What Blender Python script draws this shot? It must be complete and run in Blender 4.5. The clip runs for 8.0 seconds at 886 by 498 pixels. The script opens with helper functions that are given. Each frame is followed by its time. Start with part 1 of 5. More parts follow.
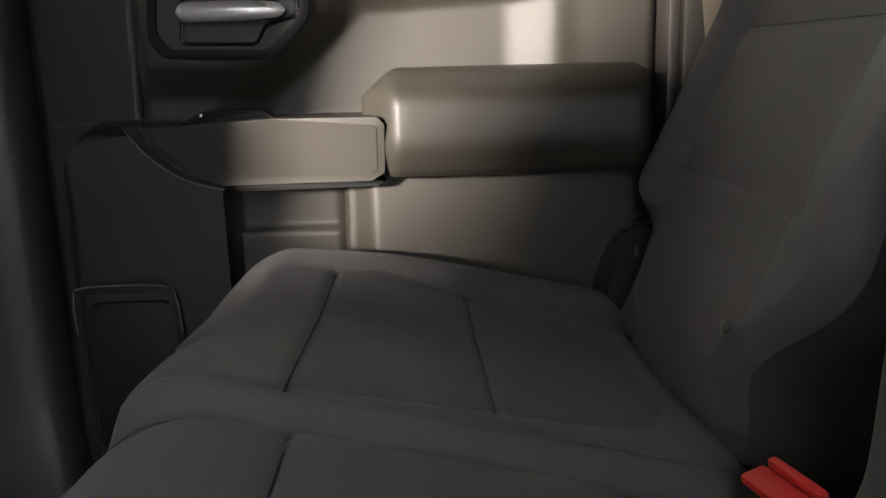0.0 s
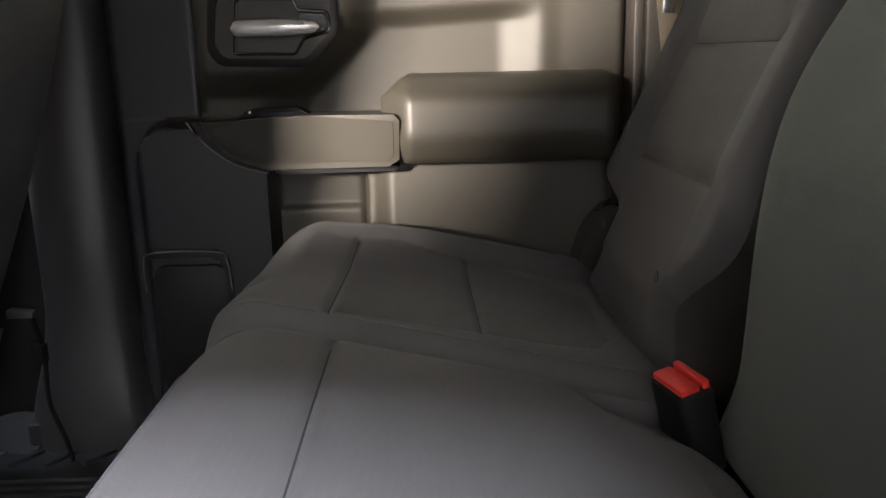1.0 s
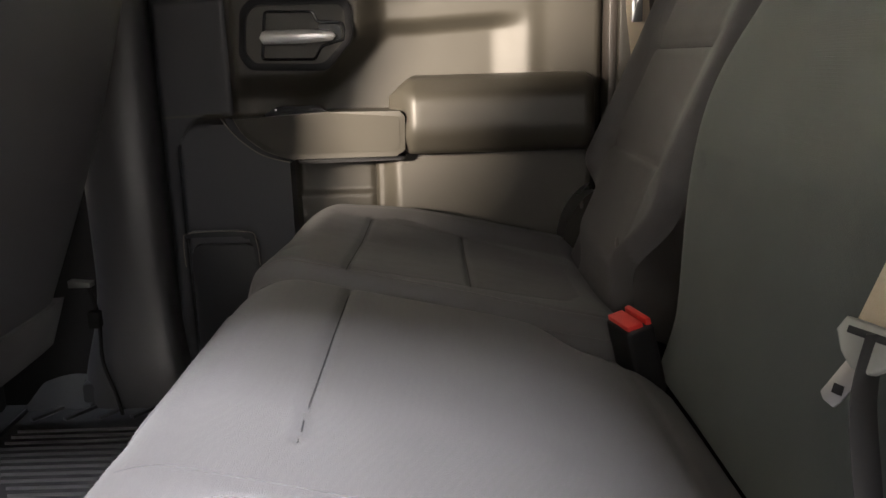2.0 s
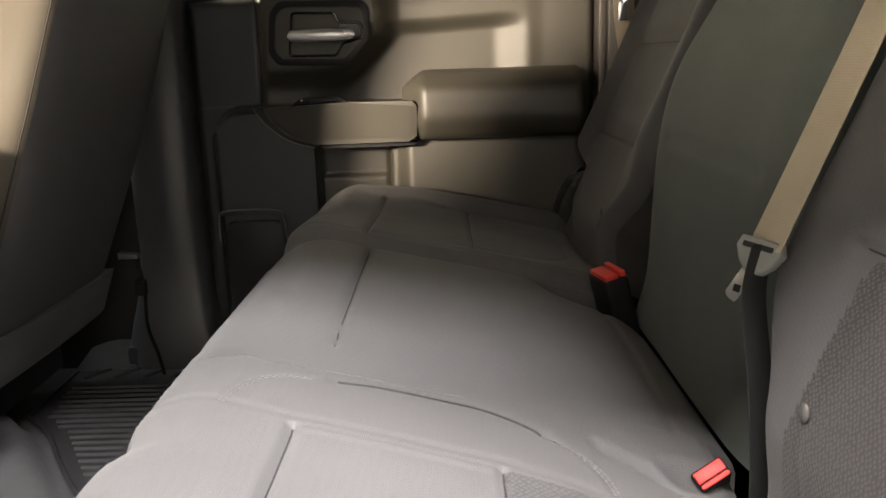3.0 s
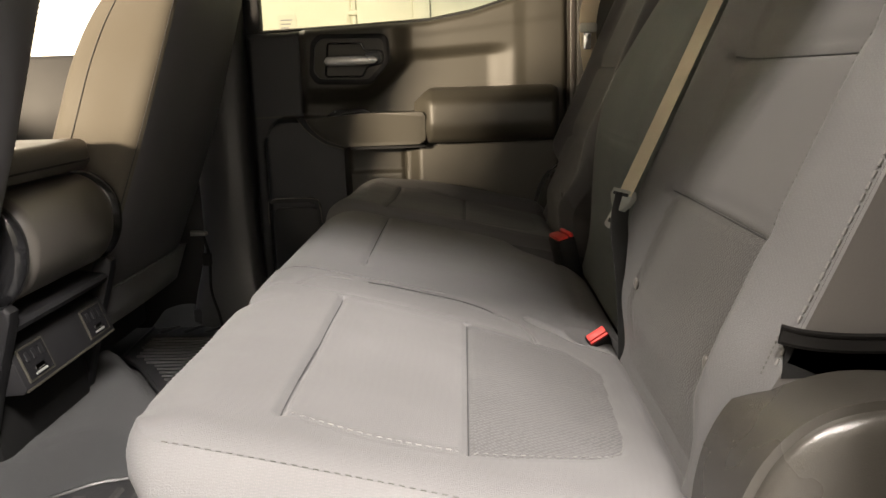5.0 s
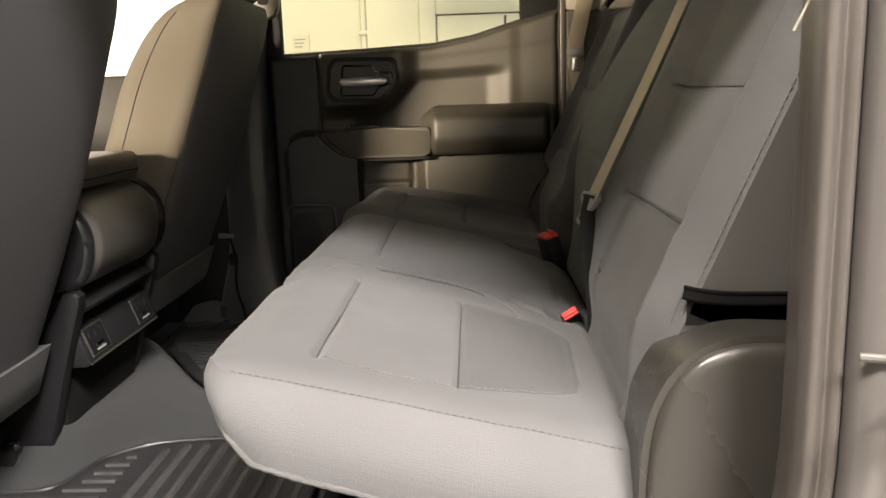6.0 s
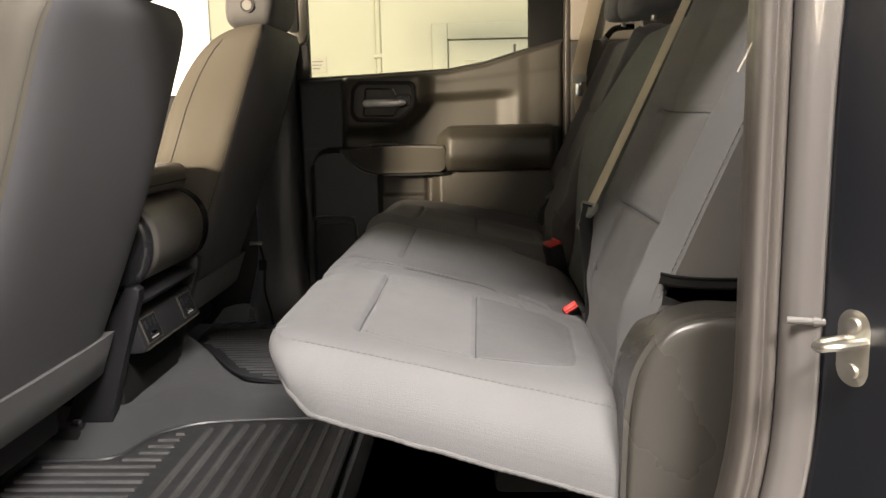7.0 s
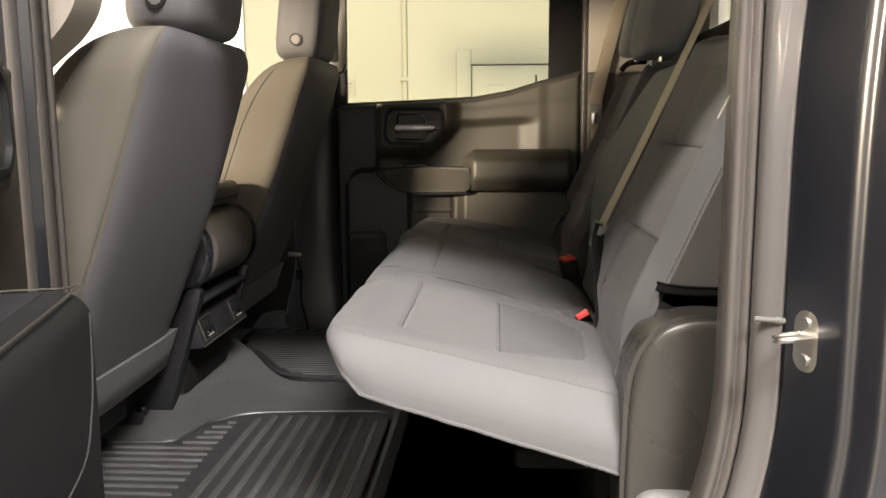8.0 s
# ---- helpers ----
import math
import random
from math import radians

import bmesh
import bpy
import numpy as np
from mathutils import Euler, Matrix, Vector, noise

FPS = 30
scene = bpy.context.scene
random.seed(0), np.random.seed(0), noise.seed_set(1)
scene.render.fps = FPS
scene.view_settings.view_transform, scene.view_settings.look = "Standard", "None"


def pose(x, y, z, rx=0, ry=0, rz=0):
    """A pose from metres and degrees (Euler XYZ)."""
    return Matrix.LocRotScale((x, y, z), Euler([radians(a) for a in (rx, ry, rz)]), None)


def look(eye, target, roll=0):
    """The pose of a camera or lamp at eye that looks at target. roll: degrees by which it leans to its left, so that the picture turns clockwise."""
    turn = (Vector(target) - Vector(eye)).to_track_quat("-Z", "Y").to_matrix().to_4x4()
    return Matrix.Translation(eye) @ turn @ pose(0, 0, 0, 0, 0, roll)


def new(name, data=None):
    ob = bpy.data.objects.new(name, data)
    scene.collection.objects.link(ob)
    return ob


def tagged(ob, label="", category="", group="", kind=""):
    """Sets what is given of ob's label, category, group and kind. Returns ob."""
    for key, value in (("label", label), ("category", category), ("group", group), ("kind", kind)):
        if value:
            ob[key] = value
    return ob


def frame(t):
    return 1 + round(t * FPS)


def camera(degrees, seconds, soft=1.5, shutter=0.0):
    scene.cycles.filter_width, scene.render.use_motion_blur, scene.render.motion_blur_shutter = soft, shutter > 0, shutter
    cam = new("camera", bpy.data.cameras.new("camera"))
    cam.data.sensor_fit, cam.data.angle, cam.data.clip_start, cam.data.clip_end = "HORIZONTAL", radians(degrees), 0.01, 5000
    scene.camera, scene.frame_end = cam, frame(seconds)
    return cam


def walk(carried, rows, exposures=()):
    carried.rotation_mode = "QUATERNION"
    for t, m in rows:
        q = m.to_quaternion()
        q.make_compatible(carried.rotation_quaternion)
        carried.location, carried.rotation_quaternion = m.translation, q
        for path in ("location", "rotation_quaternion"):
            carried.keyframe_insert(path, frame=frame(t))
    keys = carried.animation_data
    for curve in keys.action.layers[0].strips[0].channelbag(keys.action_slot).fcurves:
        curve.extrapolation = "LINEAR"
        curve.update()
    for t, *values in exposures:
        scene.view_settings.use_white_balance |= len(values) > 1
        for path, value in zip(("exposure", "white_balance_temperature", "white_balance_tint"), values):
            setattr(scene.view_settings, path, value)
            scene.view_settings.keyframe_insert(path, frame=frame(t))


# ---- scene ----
cam = camera(57.5, 8.0)
PATH = [
    (0, (0.025, -0.016, 0.598), (0.082, 1.931, 0.145), -1.5),
    (0.5, (0.026, -0.112, 0.601), (0.08, 1.833, 0.141), -1.7),
    (1, (0.028, -0.235, 0.619), (0.059, 1.709, 0.15), -1.3),
    (1.5, (0.035, -0.339, 0.623), (0.056, 1.606, 0.158), -1.4),
    (3, (0.045, -0.592, 0.611), (0.024, 1.354, 0.153), -1.9),
    (3.5, (0.041, -0.703, 0.607), (0.02, 1.245, 0.154), -1.8),
    (4, (0.064, -0.803, 0.612), (0.034, 1.147, 0.167), -1.8),
    (4.5, (0.072, -0.902, 0.616), (0.029, 1.05, 0.182), -1.8),
    (5, (0.081, -1.002, 0.617), (0.019, 0.953, 0.2), -1.9),
    (6.5, (0.102, -1.313, 0.634), (0.017, 0.651, 0.271), -1.7),
    (7, (0.085, -1.404, 0.634), (-0.007, 0.565, 0.298), -1.3),
    (7.5, (0.073, -1.512, 0.646), (-0.033, 0.461, 0.334), -0.8),
    (8, (0.072, -1.595, 0.654), (-0.061, 0.379, 0.362), -0.4),
]
EXPOSURES = [(0, 1.45, 5480, 14), (1.5, 1.55, 5850, 14), (3.0, 1.22, 6350, 12), (3.5, 1.10, 6550, 10), (4.5, 0.91, 6680, 10), (5.2, 0.77, 6700, 10), (6.5, 0.61, 6580, 10), (8, 0.53, 6450, 10)]
walk(cam, [(t, look(eye, target, roll)) for t, eye, target, roll in PATH], EXPOSURES)

# ---- world, lamps and exposure ----
world = bpy.data.worlds.new("world")
scene.world = world
world.use_nodes = True
world.node_tree.nodes["Background"].inputs["Color"].default_value = (0.9, 0.92, 1.0, 1)
world.node_tree.nodes["Background"].inputs["Strength"].default_value = 0.004


def ceiling_lamp_light(x, y, z, sx, sy, watts, colour):
    lamp = bpy.data.lights.new("tube_light", "AREA")
    lamp.shape, lamp.size, lamp.size_y, lamp.energy, lamp.color = "RECTANGLE", sx, sy, watts, colour
    ob = new("tube_light", lamp)
    ob.matrix_world = pose(x, y, z)
    return ob


LAMPS = [
    (1.7, -4.1, 4.42, 1.8, 1.0, 1200, (1.0, 0.94, 0.90)),
    (-1.3, -2.9, 4.42, 1.8, 0.6, 430, (1.0, 0.92, 0.85)),
    (-4.8, 0.9, 4.42, 1.8, 0.3, 60, (0.90, 0.95, 1.0)),
    (1.2, 2.3, 4.42, 1.8, 0.3, 2.7, (1.0, 0.94, 0.84)),
]
for lamp_row in LAMPS:
    ceiling_lamp_light(*lamp_row)
# the light of the large low window in the wall behind the camera
WINDOW = (-4.4, -5.12, 1.72, 1.2, 0.7)
window_light = ceiling_lamp_light(*WINDOW, 1800, (1.0, 0.82, 0.60))
window_light.name = "window_light"
window_light.matrix_world = pose(WINDOW[0], WINDOW[1], WINDOW[2], 90, 0, 0)


# ---- materials ----
def material(name, colour, rough=0.6, metal=0.0, vary=0.12, grain=None, bump=0.0, stain=6.0, coat=0.0, sheen=0.0, spec=0.5, even=0.07):
    """A surface with a base colour, stains at a large scale and grain at a small one."""
    m = bpy.data.materials.new(name)
    m.use_nodes = True
    nodes, links = m.node_tree.nodes, m.node_tree.links
    b = nodes["Principled BSDF"]
    b.inputs["Metallic"].default_value = metal
    b.inputs["Coat Weight"].default_value = coat
    b.inputs["Coat Roughness"].default_value = 0.06
    b.inputs["Sheen Weight"].default_value = sheen
    b.inputs["Specular IOR Level"].default_value = spec
    place = nodes.new("ShaderNodeTexCoord")
    big = nodes.new("ShaderNodeTexNoise")
    big.inputs["Scale"].default_value, big.inputs["Detail"].default_value = stain, 5
    links.new(place.outputs["Object"], big.inputs["Vector"])
    fine = nodes.new("ShaderNodeTexNoise")
    fine.inputs["Scale"].default_value, fine.inputs["Detail"].default_value = grain or 300, 3
    links.new(place.outputs["Object"], fine.inputs["Vector"])
    mix = nodes.new("ShaderNodeMix")
    mix.data_type = "RGBA"
    mix.inputs["A"].default_value = (*[c * (1 - vary) for c in colour], 1)
    mix.inputs["B"].default_value = (*[min(1, c * (1 + vary)) for c in colour], 1)
    add = nodes.new("ShaderNodeMath")
    add.operation = "MULTIPLY_ADD"
    links.new(fine.outputs["Fac"], add.inputs[0])
    add.inputs[1].default_value = 0.5
    half = nodes.new("ShaderNodeMath")
    half.operation = "MULTIPLY"
    half.inputs[1].default_value = 0.5
    links.new(big.outputs["Fac"], half.inputs[0])
    links.new(half.outputs[0], add.inputs[2])
    links.new(add.outputs[0], mix.inputs["Factor"])
    links.new(mix.outputs["Result"], b.inputs["Base Color"])
    span = nodes.new("ShaderNodeMapRange")
    span.inputs["From Min"].default_value, span.inputs["From Max"].default_value = 0.3, 0.7
    span.inputs["To Min"].default_value, span.inputs["To Max"].default_value = max(0.02, rough - even), min(1, rough + even)
    links.new(big.outputs["Fac"], span.inputs["Value"])
    links.new(span.outputs["Result"], b.inputs["Roughness"])
    if bump:
        n = nodes.new("ShaderNodeBump")
        n.inputs["Strength"].default_value, n.inputs["Distance"].default_value = 1.0, bump
        links.new(fine.outputs["Fac"], n.inputs["Height"])
        links.new(n.outputs["Normal"], b.inputs["Normal"])
    return m


def weave(m, scale, depth, stretch=(1, 1, 1), loose=0.35, plane="", dots=0.0, speck=(0.15, 0.55)):
    """Adds a woven relief of small cells to a material."""
    nodes, links = m.node_tree.nodes, m.node_tree.links
    place, scaled = nodes.new("ShaderNodeTexCoord"), nodes.new("ShaderNodeMapping")
    scaled.inputs["Scale"].default_value = stretch
    links.new(place.outputs["Object"], scaled.inputs["Vector"])
    cells = nodes.new("ShaderNodeTexVoronoi")
    if plane:
        split, flat = nodes.new("ShaderNodeSeparateXYZ"), nodes.new("ShaderNodeCombineXYZ")
        links.new(place.outputs["Object"], split.inputs[0])
        links.new(split.outputs[plane[0].upper()], flat.inputs[0])
        links.new(split.outputs[plane[1].upper()], flat.inputs[1])
        links.new(flat.outputs[0], scaled.inputs["Vector"])
        scaled.inputs["Rotation"].default_value = (0, 0, radians(45))
        cells.voronoi_dimensions = "2D"
    cells.inputs["Scale"].default_value = scale
    cells.inputs["Randomness"].default_value = loose
    links.new(scaled.outputs["Vector"], cells.inputs["Vector"])
    n = nodes.new("ShaderNodeBump")
    n.inputs["Strength"].default_value, n.inputs["Distance"].default_value = 1.0, depth
    n.invert = True
    links.new(cells.outputs["Distance"], n.inputs["Height"])
    b = nodes["Principled BSDF"]
    if dots:
        span = nodes.new("ShaderNodeMapRange")
        span.inputs["From Min"].default_value, span.inputs["From Max"].default_value = speck
        span.inputs["To Min"].default_value, span.inputs["To Max"].default_value = 1 + dots, 1 - dots * 0.5
        links.new(cells.outputs["Distance"], span.inputs["Value"])
        tone = nodes.new("ShaderNodeMix")
        tone.data_type, tone.blend_type = "RGBA", "MULTIPLY"
        tone.inputs["Factor"].default_value = 1.0
        links.new(b.inputs["Base Color"].links[0].from_socket, tone.inputs["A"])
        links.new(span.outputs["Result"], tone.inputs["B"])
        links.new(tone.outputs["Result"], b.inputs["Base Color"])
    if b.inputs["Normal"].links:
        links.new(b.inputs["Normal"].links[0].from_socket, n.inputs["Normal"])
    links.new(n.outputs["Normal"], b.inputs["Normal"])
    return m


SEAT = weave(material("seat_cloth", (0.0728, 0.0716, 0.0732), 0.74, vary=0.17, grain=900, bump=0.0004, stain=12, sheen=0.06), 620, 0.00010, dots=0.10)
INSERT = weave(material("seat_woven_cloth", (0.042, 0.0412, 0.0425), 0.8, vary=0.2, grain=1200, bump=0.0003, stain=9, sheen=0.08), 250, 0.0005, (1, 1, 1), 0.30, "xy", 0.55)
PLAIN = weave(material("seat_back_woven_cloth", (0.058, 0.0555, 0.055), 0.8, vary=0.16, grain=1200, bump=0.0003, stain=9, sheen=0.08), 600, 0.0002, (1, 1, 1), 0.2, "yz", 0.12)
COARSE = weave(material("seat_coarse_woven_cloth", (0.037, 0.035, 0.034), 0.7, vary=0.2, grain=1200, bump=0.0003, stain=9, sheen=0.08), 300, 0.0005, (1, 1, 1), 0.45, "yz", 0.60, (0.08, 0.45))
DULL = material("dull_thread", (0.040, 0.040, 0.042), 0.8, vary=0.2, grain=400)
SIDEVINYL = material("dark_side_vinyl", (0.062, 0.058, 0.055), 0.36, vary=0.08, grain=700, bump=0.0002, stain=5)
VINYL = material("black_vinyl", (0.078, 0.072, 0.064), 0.42, vary=0.1, grain=500, bump=0.0002, stain=5)
BACKING = material("seat_back_vinyl", (0.083, 0.082, 0.087), 0.68, vary=0.08, grain=800, bump=0.0002, stain=5)
THREAD = material("grey_thread", (0.105, 0.103, 0.10), 0.8, vary=0.2, grain=400)
SEAM = material("dark_seam", (0.016, 0.016, 0.017), 0.9, vary=0.2, grain=500)
STEEL = material("dark_steel", (0.32, 0.32, 0.31), 0.35, metal=1.0, vary=0.1, grain=200)
MIDCLOTH = weave(material("seat_middle_cloth", (0.068, 0.078, 0.072), 0.78, vary=0.10, grain=900, bump=0.00025, stain=9, sheen=0.05), 700, 0.0002)
PIPING = material("seat_piping", (0.072, 0.070, 0.069), 0.85, vary=0.25, grain=500, bump=0.0006)
TRIM = material("black_trim_plastic", (0.034, 0.031, 0.024), 0.49, vary=0.10, grain=700, bump=0.00022, stain=4)
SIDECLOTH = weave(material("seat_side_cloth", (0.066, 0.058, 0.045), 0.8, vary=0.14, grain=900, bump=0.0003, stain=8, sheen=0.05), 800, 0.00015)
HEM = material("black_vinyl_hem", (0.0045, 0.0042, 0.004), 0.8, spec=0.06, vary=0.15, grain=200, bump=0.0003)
STITCH = material("dark_grey_thread", (0.050, 0.048, 0.046), 0.8, vary=0.2, grain=400)
SIDEPLASTIC = material("grey_black_side_plastic", (0.029, 0.027, 0.0235), 0.29, vary=0.12, grain=700, bump=0.0002, stain=4)
# Pale colour that stands for highlights on dark plastic edges.
GLINT = material("edge_highlight", (0.15, 0.138, 0.118), 0.22, vary=0.1, grain=300)
SHELL = material("black_side_plastic", (0.014, 0.0145, 0.0175), 0.45, vary=0.12, grain=700, bump=0.0002, stain=4)
PILLAR = material("satin_pillar_plastic", (0.030, 0.0295, 0.031), 0.42, vary=0.12, grain=700, bump=0.0002, stain=4)
DARK = material("dark_trim_plastic", (0.009, 0.009, 0.010), 0.55, spec=0.25, vary=0.12, grain=700, bump=0.0002, stain=4)
GLOSS = material("gloss_black_plastic", (0.012, 0.012, 0.013), 0.18, vary=0.1, grain=300, stain=5)
BEIGE = material("grey_beige_pillar_trim", (0.24, 0.215, 0.18), 0.6, vary=0.06, grain=500, bump=0.0002, stain=3)
HEADLINER = material("headliner_cloth", (0.15, 0.142, 0.13), 0.95, vary=0.06, grain=600, bump=0.0004)
SATIN = material("satin_silver", (0.72, 0.71, 0.70), 0.26, metal=0.55, vary=0.05, grain=120)
GREYWALL = material("cream_grey_wall_paint", (0.22, 0.21, 0.18), 0.7, vary=0.05, grain=60, bump=0.0008, stain=1.3)
DECK = material("dark_ceiling_deck", (0.09, 0.09, 0.09), 0.8, vary=0.1, grain=30, stain=1)
CHROME = material("chrome", (0.75, 0.75, 0.75), 0.16, metal=1.0, vary=0.05, grain=120)
ZINC = material("zinc_plated_steel", (0.50, 0.485, 0.44), 0.36, metal=1.0, vary=0.15, grain=160, bump=0.0002)
RED = material("red_button_plastic", (0.55, 0.022, 0.016), 0.55, vary=0.1, grain=200)
PAINT = material("dark_blue_black_paint", (0.0045, 0.0052, 0.0080), 0.30, vary=0.05, grain=40, stain=2, spec=0.8, coat=0.35, even=0.02)
JAMB = material("grey_rubber_seal", (0.058, 0.051, 0.046), 0.36, vary=0.10, grain=200, stain=5)
DARKSEAL = material("dark_rubber_seal", (0.030, 0.027, 0.024), 0.36, vary=0.1, grain=200, stain=5)
EDGEPAINT = material("pillar_edge_paint", (0.050, 0.046, 0.044), 0.2, vary=0.02, grain=60, stain=3, coat=0.4, even=0.0)
BUTTON = material("dark_button_plastic", (0.085, 0.080, 0.074), 0.4, vary=0.1, grain=200)
# Black plastic parts; also shade under bench and bolster, put into the colour.
BLACK_AND_SHADE = material("black_plastic_and_shade", (0.006, 0.006, 0.006), 0.8, vary=0.2, grain=300, spec=0.15)
# The bright wall's reflection in the flange is put into this grey.
FLANGE = material("flange_paint_with_reflection", (0.108, 0.100, 0.096), 0.20, vary=0.01, grain=60, stain=3, coat=0.45, even=0.0)
RIB = material("dusty_rubber_rib", (0.046, 0.0455, 0.0445), 0.46, vary=0.75, grain=60, bump=0.0004, stain=22)
RUBBER = material("rubber_mat", (0.021, 0.021, 0.022), 0.46, vary=0.5, grain=90, bump=0.0004, stain=14)
CARPET = material("grey_carpet", (0.024, 0.025, 0.026), 0.95, vary=0.6, grain=650, bump=0.0025, stain=10, sheen=0.03)
WEB = weave(material("belt_webbing", (0.39, 0.335, 0.25), 0.7, vary=0.08, grain=500), 500, 0.0004, (0.4, 1, 1))
WEBDARK = material("dark_belt_webbing", (0.014, 0.014, 0.014), 0.75, vary=0.1, grain=500)
GREYPLASTIC = material("grey_belt_plastic", (0.22, 0.225, 0.21), 0.45, vary=0.08, grain=300)
WALL = material("cream_wall_paint", (0.185, 0.183, 0.13), 0.7, vary=0.05, grain=60, bump=0.0008, stain=1.3)
WHITE = material("white_panel_paint", (0.80, 0.80, 0.76), 0.6, vary=0.03, grain=60, stain=1.5)
CONCRETE = material("concrete", (0.13, 0.127, 0.12), 0.7, vary=0.18, grain=40, bump=0.001, stain=2)
PAPER = material("yellowed_paper", (0.17, 0.16, 0.115), 0.7, vary=0.15, grain=50)
PALE = material("pale_grey_sill_plastic", (0.09, 0.09, 0.088), 0.7, vary=0.10, grain=200, bump=0.0004, stain=20)
LABEL = material("label_ink", (0.05, 0.05, 0.05), 0.6)


def glass_material():
    m = bpy.data.materials.new("window_glass")
    m.use_nodes = True
    b = m.node_tree.nodes["Principled BSDF"]
    b.inputs["Base Color"].default_value = (0.93, 0.97, 0.94, 1)
    b.inputs["Roughness"].default_value, b.inputs["IOR"].default_value = 0.0, 1.03
    b.inputs["Transmission Weight"].default_value = 1.0
    return m


GLASS = glass_material()


# ---- mesh helpers ----
def mesh_object(name, bm, mat, smooth=35):
    bmesh.ops.recalc_face_normals(bm, faces=bm.faces)
    me = bpy.data.meshes.new(name)
    bm.to_mesh(me)
    bm.free()
    me.materials.append(mat)
    me.polygons.foreach_set("use_smooth", [True] * len(me.polygons))
    me.set_sharp_from_angle(angle=radians(smooth))
    return new(name, me)


def part(name, bm, mat, parent, label="", smooth=35):
    ob = mesh_object(name, bm, mat, smooth)
    ob.parent = parent
    return tagged(ob, label)


def thing(name, label, category, group="", at=(0, 0, 0), kind=""):
    ob = new(name)
    ob.empty_display_size = 0.05
    ob.location = at
    return tagged(ob, label, category, group, kind)


def solid(name, bm, mat, label, category, kind="", group="", smooth=35):
    return tagged(mesh_object(name, bm, mat, smooth), label, category, group, kind)


def box(lo, hi, r=0.0, seg=2, bm=None):
    bm = bm or bmesh.new()
    made = bmesh.ops.create_cube(bm, size=1.0)["verts"]
    for v in made:
        v.co = Vector([lo[i] + (v.co[i] + 0.5) * (hi[i] - lo[i]) for i in range(3)])
    if r:
        edges = {e for v in made for e in v.link_edges}
        bmesh.ops.bevel(bm, geom=list(edges), offset=r, segments=seg, affect="EDGES", profile=0.5)
    return bm


def sheet(fn, nu, nv, bm=None):
    """A grid of fn(u, v), u and v from 0 to 1."""
    bm = bm or bmesh.new()
    rows = [[bm.verts.new(fn(i / nu, j / nv)) for j in range(nv + 1)] for i in range(nu + 1)]
    for i in range(nu):
        for j in range(nv):
            bm.faces.new((rows[i][j], rows[i + 1][j], rows[i + 1][j + 1], rows[i][j + 1]))
    return bm


def loft(rings, closed=True, caps=True, bm=None):
    bm = bm or bmesh.new()
    made = [[bm.verts.new(p) for p in ring] for ring in rings]
    n = len(made[0])
    for a, b in zip(made, made[1:]):
        for k in range(n if closed else n - 1):
            bm.faces.new((a[k], a[(k + 1) % n], b[(k + 1) % n], b[k]))
    if caps and closed:
        bm.faces.new(made[0][::-1])
        bm.faces.new(made[-1])
    return bm


def prism(points, axis, lo, hi, r=0.0, seg=2, bm=None):
    """A polygon in the other two axes, pushed along axis from lo to hi."""
    bm = bm or bmesh.new()
    i = "xyz".index(axis)

    def at(p, d):
        q = list(p)
        q.insert(i, d)
        return Vector(q)

    a, b = [bm.verts.new(at(p, lo)) for p in points], [bm.verts.new(at(p, hi)) for p in points]
    faces = [bm.faces.new(a[::-1]), bm.faces.new(b)]
    n = len(points)
    faces += [bm.faces.new((a[k], a[(k + 1) % n], b[(k + 1) % n], b[k])) for k in range(n)]
    if r:
        edges = {e for f in faces[:2] for e in f.edges}
        bmesh.ops.bevel(bm, geom=list(edges), offset=r, segments=seg, affect="EDGES", profile=0.5)
    return bm


def rounded(x0, z0, x1, z1, r, n=6):
    """A rectangle with round corners, as a polygon."""
    out = []
    for cx, cz, a in ((x1 - r, z1 - r, 0), (x0 + r, z1 - r, 90), (x0 + r, z0 + r, 180), (x1 - r, z0 + r, 270)):
        out += [(cx + r * math.cos(radians(a + 90 * k / n)), cz + r * math.sin(radians(a + 90 * k / n))) for k in range(n + 1)]
    return out


def curve_points(points, n):
    """A smooth line through points (Catmull-Rom), with n steps between two of them."""
    pts = [Vector(p) for p in points]
    out = []
    for i in range(len(pts) - 1):
        p0, p1, p2, p3 = pts[max(i - 1, 0)], pts[i], pts[i + 1], pts[min(i + 2, len(pts) - 1)]
        for k in range(n):
            t = k / n
            out.append(0.5 * (2 * p1 + (p2 - p0) * t + (2 * p0 - 5 * p1 + 4 * p2 - p3) * t * t + (3 * p1 - p0 - 3 * p2 + p3) * t ** 3))
    return out + [pts[-1]]


def bulge(points, n=5):
    return [(p.x, p.y) for p in curve_points([(a, b, 0) for a, b in points], n)]


def tube(points, r, n=8, bm=None):
    pts = [Vector(p) for p in points]
    rings = []
    for i, p in enumerate(pts):
        d = (pts[min(i + 1, len(pts) - 1)] - pts[max(i - 1, 0)]).normalized()
        a = d.orthogonal().normalized() if i == 0 else (a - a.dot(d) * d).normalized()
        b = d.cross(a)
        rings.append([p + r * (a * math.cos(2 * math.pi * k / n) + b * math.sin(2 * math.pi * k / n)) for k in range(n)])
    return loft(rings, bm=bm)


